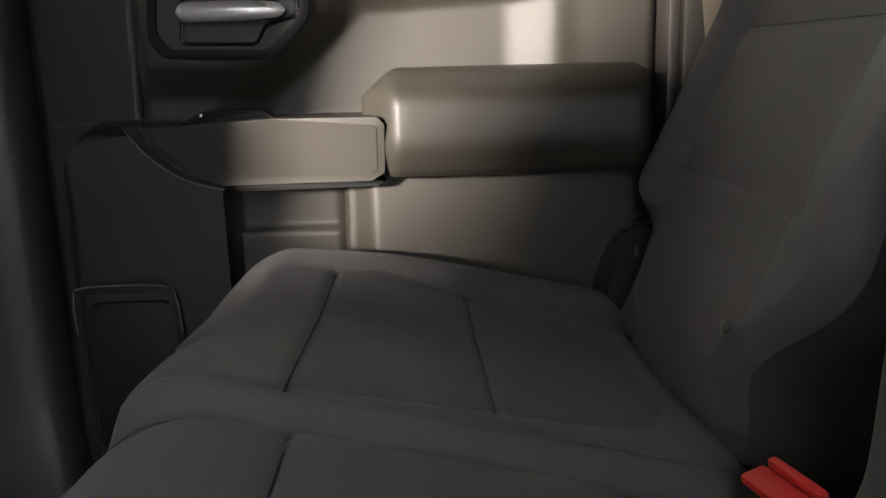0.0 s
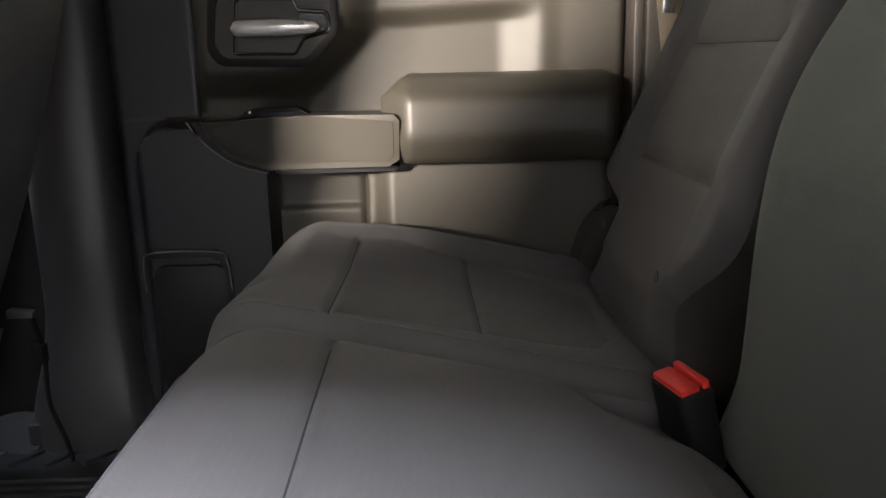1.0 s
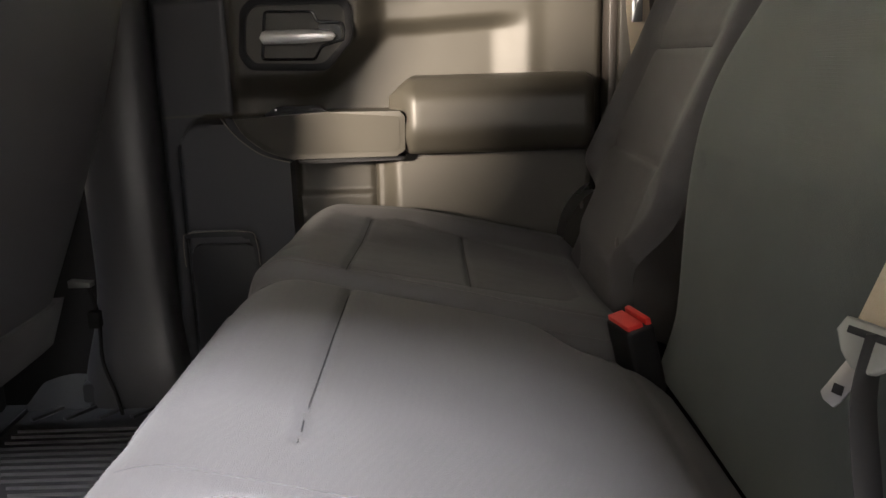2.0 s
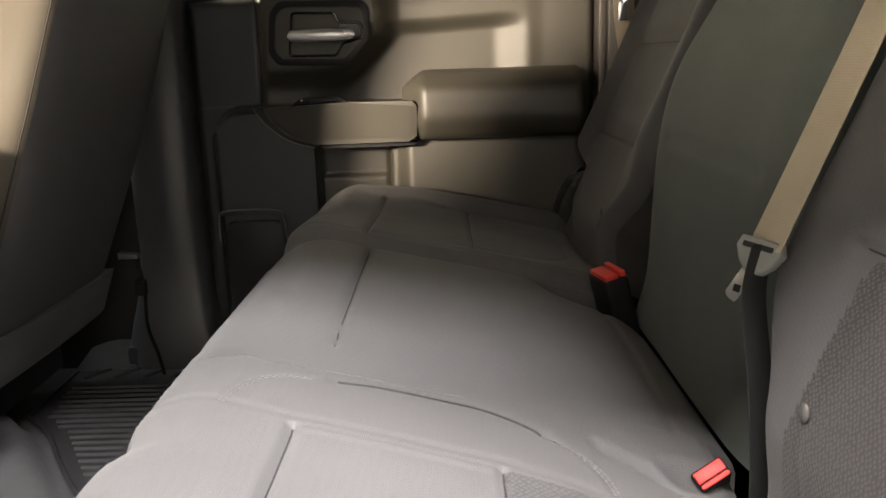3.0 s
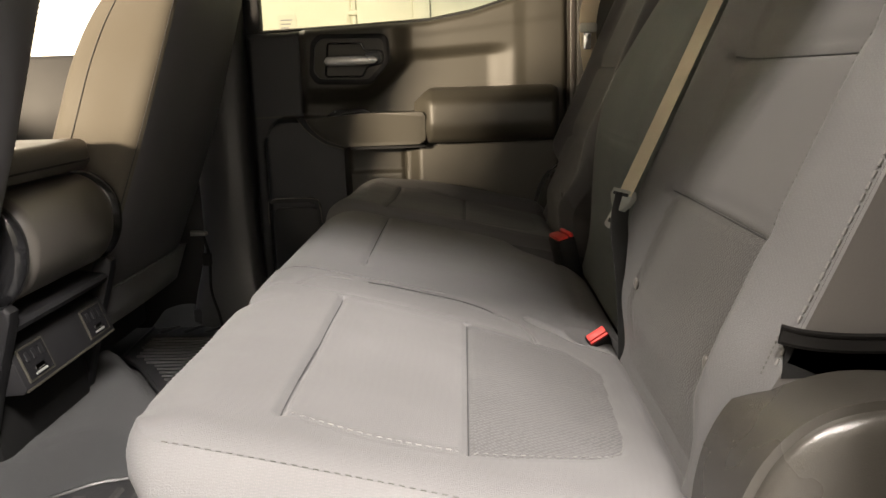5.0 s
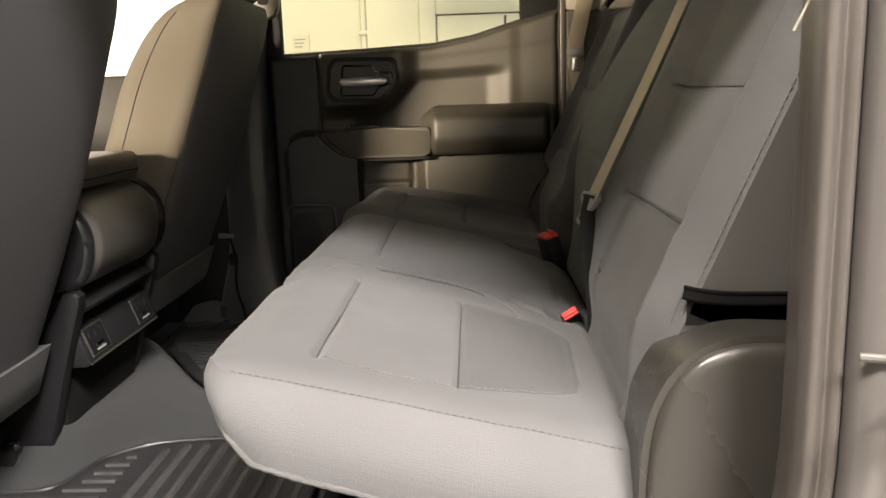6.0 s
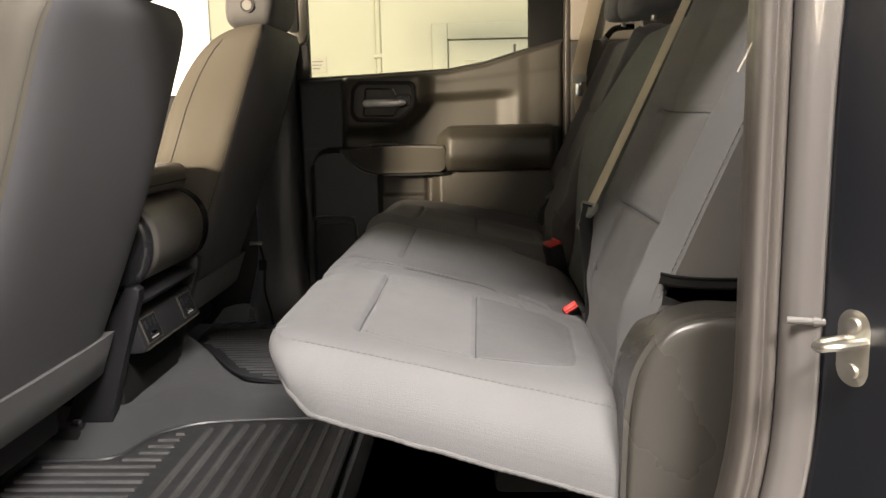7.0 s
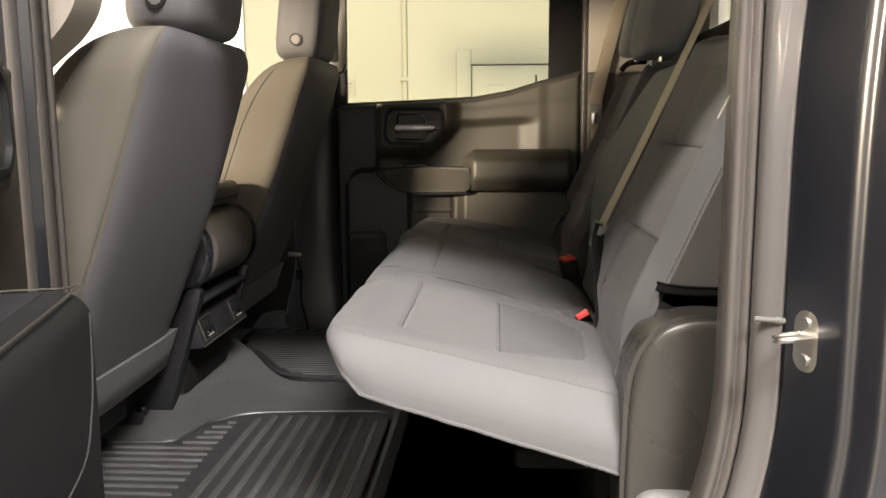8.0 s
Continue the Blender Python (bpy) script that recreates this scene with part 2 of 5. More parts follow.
def strap(points, across, width, thick=0.0014, bm=None):
    """A flat band along points; across: its widthwise directions, one or one for each point."""
    pts = [Vector(p) for p in points]
    rings = []
    for i, p in enumerate(pts):
        d = (pts[min(i + 1, len(pts) - 1)] - pts[max(i - 1, 0)]).normalized()
        w = Vector(across[i] if isinstance(across, list) else across)
        w = (w - w.dot(d) * d).normalized()
        n = d.cross(w)
        h, t = width / 2, thick / 2
        rings.append([p + w * a + n * b for a, b in ((-h, -t * 0.4), (-h + 0.002, -t), (h - 0.002, -t), (h, -t * 0.4), (h, t * 0.4), (h - 0.002, t), (-h + 0.002, t), (-h, t * 0.4))])
    return loft(rings, bm=bm)


def stitches(points, length=0.006, gap=0.004, r=0.0009, lift=Vector((0, 0, 0)), bm=None):
    """Short raised threads along a line."""
    bm = bm or bmesh.new()
    pts = [Vector(p) + lift for p in points]
    run, at = 0.0, 0.0
    for p, q in zip(pts, pts[1:]):
        d = (q - p).length
        while at < run + d:
            s = (at - run) / d
            a = p.lerp(q, s)
            b = a + (q - p).normalized() * length
            tube([a, a.lerp(b, 0.3) + lift * 0.4, a.lerp(b, 0.7) + lift * 0.4, b], r, 5, bm)
            at += length + gap
        run += d
    return bm


def smooth(a, b, x):
    t = min(1.0, max(0.0, (x - a) / (b - a)))
    return t * t * (3 - 2 * t)


def to_line(x, y, line):
    """Distance of (x, y) from a broken line."""
    best = 9.0
    for (ax, ay), (bx, by) in zip(line, line[1:]):
        dx, dy = bx - ax, by - ay
        t = min(1.0, max(0.0, ((x - ax) * dx + (y - ay) * dy) / (dx * dx + dy * dy + 1e-12)))
        best = min(best, math.hypot(x - ax - t * dx, y - ay - t * dy))
    return best


def inside(x, y, poly):
    odd = False
    for (ax, ay), (bx, by) in zip(poly, poly[1:] + poly[:1]):
        if (ay > y) != (by > y) and x < (bx - ax) * (y - ay) / (by - ay) + ax:
            odd = not odd
    return odd


def regions(fn, nu, nv, which, count):
    """Like sheet, but in several meshes: which(u, v) names the mesh of a cell."""
    pts = [[fn(i / nu, j / nv) for j in range(nv + 1)] for i in range(nu + 1)]
    made = [(bmesh.new(), {}) for _ in range(count)]
    for i in range(nu):
        for j in range(nv):
            bm, known = made[which((i + 0.5) / nu, (j + 0.5) / nv)]
            face = []
            for a, b in ((i, j), (i + 1, j), (i + 1, j + 1), (i, j + 1)):
                if (a, b) not in known:
                    known[a, b] = bm.verts.new(pts[a][b])
                face.append(known[a, b])
            bm.faces.new(face)
    return [bm for bm, _ in made]


MID = 0.25  # the truck's long axis lies at this y


def mirrored(y):
    return 2 * MID - y


# ---- garage round the truck ----
def plain_box(name, lo, hi, mat, label, category, r=0.0):
    return solid(name, box(lo, hi, r), mat, label, category, "structure")


GZ = -0.62
plain_box("ground", (-7, -5.2, GZ - 0.1), (5, 3.6, GZ), CONCRETE, "grey concrete garage floor under the truck", "floor")
plain_box("garage_ceiling", (-7, -5.2, 4.5), (5, 3.6, 4.6), DECK, "dark grey garage ceiling", "ceiling")
plain_box("wall_east", (-0.47, 3.4, GZ), (5, 3.6, 4.5), WALL, "cream painted garage wall with a panelled door", "wall")
plain_box("garage_door_panel", (-7, 3.46, GZ), (-1.50, 3.6, 4.5), WHITE, "white panelled garage door", "garage door")
plain_box("wall_east_bay", (-1.50, 3.48, GZ), (-0.47, 3.6, 4.5), WALL, "cream painted garage wall set slightly back", "wall")
plain_box("wall_west", (-7, -5.4, GZ), (5, -5.2, 4.5), GREYWALL, "grey painted garage wall", "wall")
plain_box("wall_north", (-7.2, -5.4, GZ), (-7, 3.6, 4.5), CONCRETE, "bare grey concrete garage wall ahead of the truck", "wall")
plain_box("wall_south", (5, -5.4, GZ), (5.2, 3.6, 4.5), CONCRETE, "bare grey concrete garage wall behind the truck", "wall")

low_window = thing("window_2", "small high window with a white frame in the garage wall", "window", kind="structure")
wx, wy, wz, ww, wh = WINDOW
part("window_frame", box((wx - ww / 2 - 0.08, -5.2, wz - wh / 2 - 0.08), (wx + ww / 2 + 0.08, -5.15, wz + wh / 2 + 0.08), 0.01), WHITE, low_window)
for k in range(5):
    px = wx - ww / 2 + ww * k / 4
    part("mullion", box((px - 0.02, -5.15, wz - wh / 2), (px + 0.02, -5.125, wz + wh / 2), 0.004), WHITE, low_window)

pipe = thing("wall_conduit", "thin cream painted conduit running up the garage wall", "conduit")
part("pipe", tube([(-0.49, 3.44, GZ), (-0.49, 3.44, 4.5)], 0.02, 10), WALL, pipe)
for z in (0.2, 0.95, 1.7, 2.4):
    part("clip", box((-0.52, 3.41, z), (-0.46, 3.475, z + 0.025), 0.004), WALL, pipe)


def panelled_door():
    d = thing("panelled_door", "cream painted panelled door set in the garage wall", "door", at=(0.15, 3.4, GZ))
    x0, x1, top = -0.235, 0.62, 1.66
    part("casing", box((x0 - 0.09, -0.035, 0), (x0, 0.0, top + 0.09), 0.006), WALL, d)
    part("casing", box((x1, -0.035, 0), (x1 + 0.09, 0.0, top + 0.09), 0.006), WALL, d)
    part("casing", box((x0, -0.034, top), (x1, 0.0, top + 0.09), 0.006), WALL, d)
    part("leaf", box((x0 + 0.004, -0.014, 0.01), (x1 - 0.004, -0.001, top - 0.004), 0.002), WALL, d)
    for a, b in ((0.12, 0.75), (0.87, 1.54)):
        for c, e in ((x0 + 0.1, x0 + 0.39), (x0 + 0.49, x1 - 0.1)):
            bm = box((c, -0.024, a), (e, -0.012, b), 0.005)
            part("panel", bm, WALL, d)
    return d


panelled_door()

shelf = thing("wall_notice", "small paper notice with grey lines on the garage wall", "notice", at=(-0.86, 3.478, 0.92))
part("paper", box((-0.05, -0.003, -0.05), (0.05, 0.0, 0.05)), PAPER, shelf)
for k in range(3):
    part("line", box((-0.035, -0.0045, 0.018 - 0.02 * k), (0.03 - 0.01 * k, -0.0032, 0.024 - 0.02 * k)), LABEL, shelf)

TUBE = bpy.data.materials.new("lamp_tube")
TUBE.use_nodes = True
TUBE.node_tree.nodes["Principled BSDF"].inputs["Emission Color"].default_value = (1, 0.95, 0.85, 1)
TUBE.node_tree.nodes["Principled BSDF"].inputs["Emission Strength"].default_value = 6
for x, y, z, sx, sy, *_ in LAMPS:
    lamp = thing("ceiling_lamp", "long white fluorescent ceiling lamp", "lamp", "ceiling lamps", (x, y, 4.5))
    part("housing", box((-sx / 2, -sy / 2, -0.06), (sx / 2, sy / 2, 0), 0.01), WHITE, lamp)
    for dy in (-0.07, 0.07):
        part("tube", tube([(-sx / 2 + 0.05, dy, -0.067), (sx / 2 - 0.05, dy, -0.067)], 0.006, 8), TUBE, lamp)

# ---- cab shell ----
RX, FX, ROOF = 0.72, -1.75, 1.26
plain_box("cab_floor", (FX, -0.62, -0.07), (RX, 1.12, -0.012), CARPET, "dark grey carpeted truck cab floor", "floor")
plain_box("cab_roof", (FX + 0.45, -0.52, ROOF), (RX, 1.02, ROOF + 0.05), HEADLINER, "grey cloth headliner of the truck cab", "ceiling")
plain_box("cab_rear_wall", (RX - 0.05, -0.6, -0.02), (RX, 1.1, 0.93), DARK, "dark trim on the rear wall of the cab", "wall")
plain_box("cab_rear_header", (RX - 0.05, -0.6, 1.19), (RX, 1.1, ROOF), HEADLINER, "headliner above the rear window", "wall")
for a, b in ((-0.6, -0.3), (0.8, 1.1)):
    plain_box("cab_rear_pillar", (RX - 0.05, a, 0.93), (RX, b, 1.19), BEIGE, "grey trim beside the rear window", "pillar")
rear_glass = thing("window_1", "clear rear window of the truck cab", "window", kind="structure")
part("pane", box((RX - 0.03, -0.3, 0.93), (RX - 0.026, 0.8, 1.19)), GLASS, rear_glass)
plain_box("cab_firewall", (FX - 0.05, -0.62, -0.07), (FX, 1.12, 0.62), DARK, "dark firewall ahead of the front seats", "wall")
plain_box("dashboard", (FX, -0.52, 0.38), (FX + 0.45, 1.02, 0.66), DARK, "dark dashboard of the truck", "dashboard", 0.06)
plain_box("front_door_panel", (FX, 1.04, -0.05), (-0.575, 1.10, 0.70), DARK, "black front passenger door panel", "door", 0.01)
plain_box("front_door_panel", (FX, -0.60, -0.05), (-0.59, -0.54, 0.70), TRIM, "black driver door panel", "door", 0.01)
plain_box("roof_rail", (FX + 0.45, 1.02, 1.16), (RX, 1.10, ROOF + 0.05), DARK, "dark roof rail above the passenger doors", "roof rail", 0.01)
plain_box("roof_rail", (FX + 0.45, -0.60, 1.16), (RX, -0.52, ROOF + 0.05), DARK, "dark roof rail above the driver side doors", "roof rail", 0.01)


# Added black sheet: shade on the floor under the bench, put into colour.
plain_box("bench_shade", (-0.152, -0.56, -0.010), (0.22, 0.96, 0.004), BLACK_AND_SHADE, "added black sheet for the shade under the raised bench", "floor", 0.002)


# ---- rear bench seat ----
SLOPE = 0.231


def plane_z(x):
    return 0.36 - SLOPE * (x + 0.07)


def under_z(x):
    return 0.29 - 0.30 * (x + 0.146) + 0.9 * max(0.0, -0.15 - x)


INSERT_NEAR = [(-0.072, -0.402), (0.008, -0.413), (0.076, -0.411), (0.112, -0.404), (0.182, -0.378), (0.208, -0.357), (0.215, -0.33), (0.223, -0.160), (0.208, -0.128), (0.190, -0.104), (0.128, -0.078), (0.078, -0.064), (-0.074, -0.056)]
INSERT_FAR = [(-0.070, -0.390), (-0.018, -0.402), (0.035, -0.392), (0.125, -0.377), (0.186, -0.345), (0.215, -0.32), (0.231, -0.29), (0.228, -0.21), (0.223, -0.105), (0.20, -0.055), (0.14, -0.036), (0.08, -0.030), (-0.068, -0.014)]
STITCH_LINE = [(-0.130, -0.036), (-0.118, 0.004), (-0.098, 0.022), (-0.074, 0.029)]
CORNER_LINE = [(-0.052, 0.031), (-0.02, 0.036), (0.018, 0.036), (0.068, 0.028), (0.112, 0.004)]
STITCH_END = [(0.112, 0.004), (0.140, -0.024), (0.152, -0.05), (0.158, -0.085)]
FOLD_LINE = [(-0.178, -0.038), (-0.130, -0.036), (-0.074, -0.046), (0.078, -0.054), (0.128, -0.068), (0.158, -0.085)]
POCKET_LINE = [(0.160, 0.006), (0.188, -0.018), (0.216, -0.046), (0.250, -0.060)]


def groove(d, depth, wide=0.0045):
    return depth * math.exp(-((d / wide) ** 2)) + 0.14 * depth * math.exp(-((d / (4 * wide)) ** 2))


def strip(edge, other, bm=None):
    """A band of faces between two lines of points of the same length."""
    return loft([edge, other], closed=False, caps=False, bm=bm)


def outer_cushion(bench, flip):
    yo, yi, xr = -0.462, (0.028 if flip else 0.048), (0.285 if flip else 0.277)
    Y = mirrored if flip else (lambda y: y)
    INSERT_LINE = INSERT_FAR if flip else INSERT_NEAR
    (ya, yb), (yc, yd) = ((-0.388, -0.012), (-0.375, -0.034)) if flip else ((-0.402, -0.056), (-0.408, -0.064))

    def front(y):
        d = min(1.0, (y - yo) / 0.075)
        f = -0.150 - 0.031 * math.sqrt(max(0.0, 1 - (1 - d) ** 2))
        return f + 0.012 * math.exp(-(((y + 0.10) / 0.018) ** 2)) * 0.6

    def flat(u, v):
        y = yo + v * (yi - yo)
        x0 = front(y)
        return x0 + u * (xr - x0), y, x0

    def top(u, v):
        x, y, x0 = flat(u, v)
        f, d, e = x - x0, y - yo, yi - y
        z = plane_z(x)
        if flip:
            # a fuller cushion with a raised outer bolster and a rolled inner edge
            z += 0.006 + 0.016 * smooth(0.30, 0.02, e) + 0.024 * smooth(0.085, 0.030, d) * smooth(-0.20, 0.06, x)
            z -= 0.030 * max(0.0, 1 - d / 0.024) ** 2
            z -= 0.030 * max(0.0, 1 - f / 0.055) ** 2.3 + 0.020 * smooth(0.034, 0.0, e)
            z -= groove(e - 0.036, 0.0040, 0.0030) + groove(d - 0.030, 0.0018, 0.0030)
        else:
            z -= 0.020 * max(0.0, 1 - f / 0.06) ** 2.3 * smooth(0.0, 0.06, d)
            z -= 0.007 * max(0.0, 1 - d / 0.03) ** 2 + 0.006 * max(0.0, 1 - d / 0.10) ** 2
            z -= groove(to_line(x, y, FOLD_LINE), 0.0012, 0.005)
            z -= groove(to_line(x, y, CORNER_LINE), 0.0020, 0.0070)
            z -= 0.0016 * inside(x, y, INSERT_LINE) * smooth(0.0, 0.012, to_line(x, y, INSERT_LINE))
            z -= groove(to_line(x, y, STITCH_LINE), 0.0014, 0.003) + groove(to_line(x, y, STITCH_END), 0.0018, 0.003)
            z -= groove(to_line(x, y, POCKET_LINE), 0.016, 0.006) + 0.012 * smooth(0.03, 0.0, to_line(x, y, [(0.225, -0.02), (0.28, -0.03)]))
        z -= 0.040 * max(0.0, 1 - (xr - x) / (0.045 if flip else 0.030)) ** 2
        z -= groove(abs(x + 0.073) + max(0, ya - y, y - yb), 0.0050, 0.0038)
        z -= groove(abs(x - 0.077) + max(0, yc - y, y - yd), 0.0042, 0.0036)
        z -= groove(to_line(x, y, INSERT_LINE), 0.0009, 0.004)
        z += 0.0022 * noise.noise(Vector((x * 9, y * 9, 2.0 + flip))) + 0.0006 * noise.noise(Vector((x * 30, y * 30, 5.0 + flip)))
        return Vector((x, Y(y), z))

    def which(u, v):
        x, y, _ = flat(u, v)
        return (1 if x < 0.077 else 2) if inside(x, y, INSERT_LINE) else 0

    nu, nv = (270, 270) if not flip else (150, 150)
    cover, panel_a, panel_b = regions(top, nu, nv, which, 3)
    side_top = [top(1 - i / 80, 0) for i in range(81)]
    rim = side_top + [top(0, j / 60) for j in range(1, 61)]
    run = [0.0]
    for p, q in zip(rim, rim[1:]):
        run.append(run[-1] + (q - p).length)
    turn_at = run[80]

    def wall(i, k):
        """The wall under the rim: leaning outwards along the side, rounded along the front."""
        p, t = rim[i], k / 10
        f = smooth(turn_at - 0.06, turn_at + 0.09, run[i])
        low = under_z(max(p.x, -0.168)) - 0.002 * f + 0.65 * max(0.0, min(0.026, -0.124 - p.x))
        swell = math.sin(math.pi * t)
        y_out = (1 - f) * (0.040 * t + 0.012 * swell)
        x_out = smooth(turn_at - 0.07, turn_at + 0.03, run[i]) * (0.008 * swell - 0.004 * t)
        return Vector((p.x - x_out, p.y + (y_out if flip else -y_out), p.z + (low - p.z) * t))

    side = loft([[wall(i, k) for i in range(len(rim))] for k in range(11)], closed=False, caps=False)
    bottom = sheet(lambda u, v: Vector((-0.150 + u * 0.42, Y(-0.478 + v * 0.50), under_z(-0.150 + u * 0.42) + 0.008)), 12, 12)
    c = part("cushion_cover", cover, SEAT, bench, "grey cloth seat cushion", 60)
    part("cloth_panel", panel_a, INSERT if flip else SEAT, c, "", 60)
    part("woven_panel", panel_b, INSERT, c, "woven grey cloth panel", 60)
    part("side_panel", side, SEAT, c, "smooth grey side panel with a sewn edge", 60)
    part("underside", bottom, DARK, c, "dark underside of the cushion")
    edge = [p + Vector((0, (0.002 if flip else -0.002), -0.003)) for p in side_top[:-1]]
    part("seam_stitching", stitches([p + Vector((0, (-0.002 if flip else 0.002), 0.0040)) for p in edge], 0.0045, 0.0035, 0.00055), STITCH, c, "dark sewing thread along the edge")
    low = [wall(i, 10) for i in range(len(rim))]
    low = [v + Vector((0, 0.0006 * math.sin(7 * i), 0.0007 * math.sin(11 * i * i))) for i, v in enumerate(low)]
    part("piping", tube(low, 0.0031, 8), PIPING, c, "worn grey piping along the lower edge")
    corner = [wall(9 if flip else 2, k) + Vector((0, 0.001 if flip else -0.001, 0)) for k in range(11)]
    part("piping", tube(corner, 0.0024, 8), PIPING, c)

    def on_top(x, y):
        x0 = front(y)
        return top((x - x0) / (xr - x0), (y - yo) / (yi - yo)) + Vector((0, 0, 0.0006))

    for a, b in (((-0.073, ya + 0.002), (-0.073, yb - 0.002)), ((0.077, yc + 0.002), (0.077, yd - 0.002))):
        part("seam", tube([on_top(a[0] + (b[0] - a[0]) * k / 40, a[1] + (b[1] - a[1]) * k / 40) for k in range(41)], 0.0007, 6), SEAM, c, "dark sewn seam")
    if not flip:
        # Dark seam tube laid proud, with the crease's shadow put into its colour.
        part("seam", tube([on_top(p.x, p.y) for p in curve_points([(x, y, 0) for x, y in CORNER_LINE], 8)], 0.0009, 6), SEAM, c)
        for line in (STITCH_LINE, STITCH_END):
            run_line = [on_top(p.x, p.y) for p in curve_points([(x, y, 0) for x, y in line], 8)]
            part("seam_stitching", stitches(run_line, 0.0030, 0.003, 0.0005), THREAD, c)
            part("seam_stitching", stitches([p + Vector((0.004, -0.004, 0)) for p in run_line], 0.0030, 0.003, 0.0005), THREAD, c)
        border = [on_top(p.x, p.y + 0.004) for p in curve_points([(x, y, 0) for x, y in INSERT_NEAR[:7]], 6)]
        part("seam_stitching", stitches(border, 0.004, 0.004, 0.0005), THREAD, c)
    else:
        inner = [top(i / 60, 1) for i in range(61)]
        part("inner_panel", loft([[p + Vector((0, 0.001 * k, -0.012 * k)) for p in inner] for k in range(6)], closed=False, caps=False), SEAT, c, "", 60)
        edge_line = [on_top(-0.12 + 0.36 * k / 60, yo + 0.030) for k in range(61)]
        part("seam_stitching", stitches(edge_line, 0.004, 0.004, 0.0006), THREAD, c)
    return c


def middle_cushion(bench):
    y0, y1, xr = 0.046, 0.486, 0.285

    def top(u, v):
        y = y0 + v * (y1 - y0)
        d, e = y - y0, y1 - y
        w = smooth(0.0, 0.12, d)
        x0 = -0.181 - 0.019 * w + 0.016 * max(0.0, 1 - e / 0.05) ** 2
        x = x0 + u * (xr - x0)
        z = plane_z(x) + 0.011 * w * (1 - smooth(0.10, 0.26, x))
        z -= (0.020 + 0.040 * w) * max(0.0, 1 - (x - x0) / (0.06 + 0.03 * w)) ** 2.3
        z -= 0.010 * max(0.0, 1 - e / 0.035) ** 2
        z -= 0.02 * max(0.0, 1 - (xr - x) / 0.05) ** 2
        z -= groove(abs(x + 0.064) + max(0, 0.10 - y, y - 0.47), 0.0055, 0.003)
        # the hollows round the two buckles
        z -= 0.017 * smooth(0.080, 0.01, to_line(x, y, [(0.215, 0.475), (0.28, 0.46)]))
        z -= 0.012 * smooth(0.03, 0.0, to_line(x, y, [(0.225, 0.03), (0.28, 0.03)])) + groove(to_line(x, y, [(0.158, 0.03), (0.160, 0.006)]), 0.004, 0.006)
        z -= groove(abs(x - 0.232 - 0.01 * math.sin((y - y0) * 6.9)), 0.003, 0.005)
        z += 0.0016 * noise.noise(Vector((x * 9, y * 9, 7.0)))
        return Vector((x, y, z))

    def which(u, v):
        return 1 if top(u, v).x > -0.064 else 0

    cover, panel = regions(top, 110, 110, which, 2)
    c = part("cushion_cover", cover, SEAT, bench, "grey cloth middle seat cushion, slightly raised", 60)
    part("cloth_panel", panel, SEAT, c, "", 60)
    line = []
    for k in range(41):
        v = (0.104 + 0.362 * k / 40 - y0) / (y1 - y0)
        x0 = top(0, v).x
        line.append(top((-0.064 - x0) / (xr - x0), v) + Vector((0, 0, 0.0006)))
    part("seam", tube(line, 0.0010, 6), SEAM, c, "dark sewn seam")
    rim = [top(0, j / 50) for j in range(51)]
    nose = loft([[p + Vector((-0.008 * math.sin(math.pi * k / 6) + 0.02 * k / 6, 0, (under_z(p.x) - p.z) * k / 6)) for p in rim] for k in range(7)], closed=False, caps=False)
    part("front_panel", nose, SEAT, c, "", 60)
    for v in (0, 1):
        edge = [top(i / 40, v) for i in range(41)]
        part("side_panel", strip(edge, [Vector((p.x, p.y, p.z - 0.05)) for p in edge]), SEAT, c)
    return c


REC = radians(24)
BN = Vector((-math.cos(REC), 0, math.sin(REC)))


def back_point(y, z, off):
    """A point of the backrest's plane at y and height z, off metres proud of it."""
    return Vector((0.275 + (z - 0.378) * math.tan(REC), y, z)) + BN * off


def shell(fn, nu, nv, depth, bm=None):
    """The four edge walls of a sheet, pushed back along the backrest's normal."""
    loop = [fn(i / nu, 0) for i in range(nu)] + [fn(1, j / nv) for j in range(nv)]
    loop += [fn(1 - i / nu, 1) for i in range(nu)] + [fn(0, 1 - j / nv) for j in range(nv)]
    return loft([loop, [p - BN * depth * 0.5 for p in loop], [p - BN * depth for p in loop]], caps=False, bm=bm)


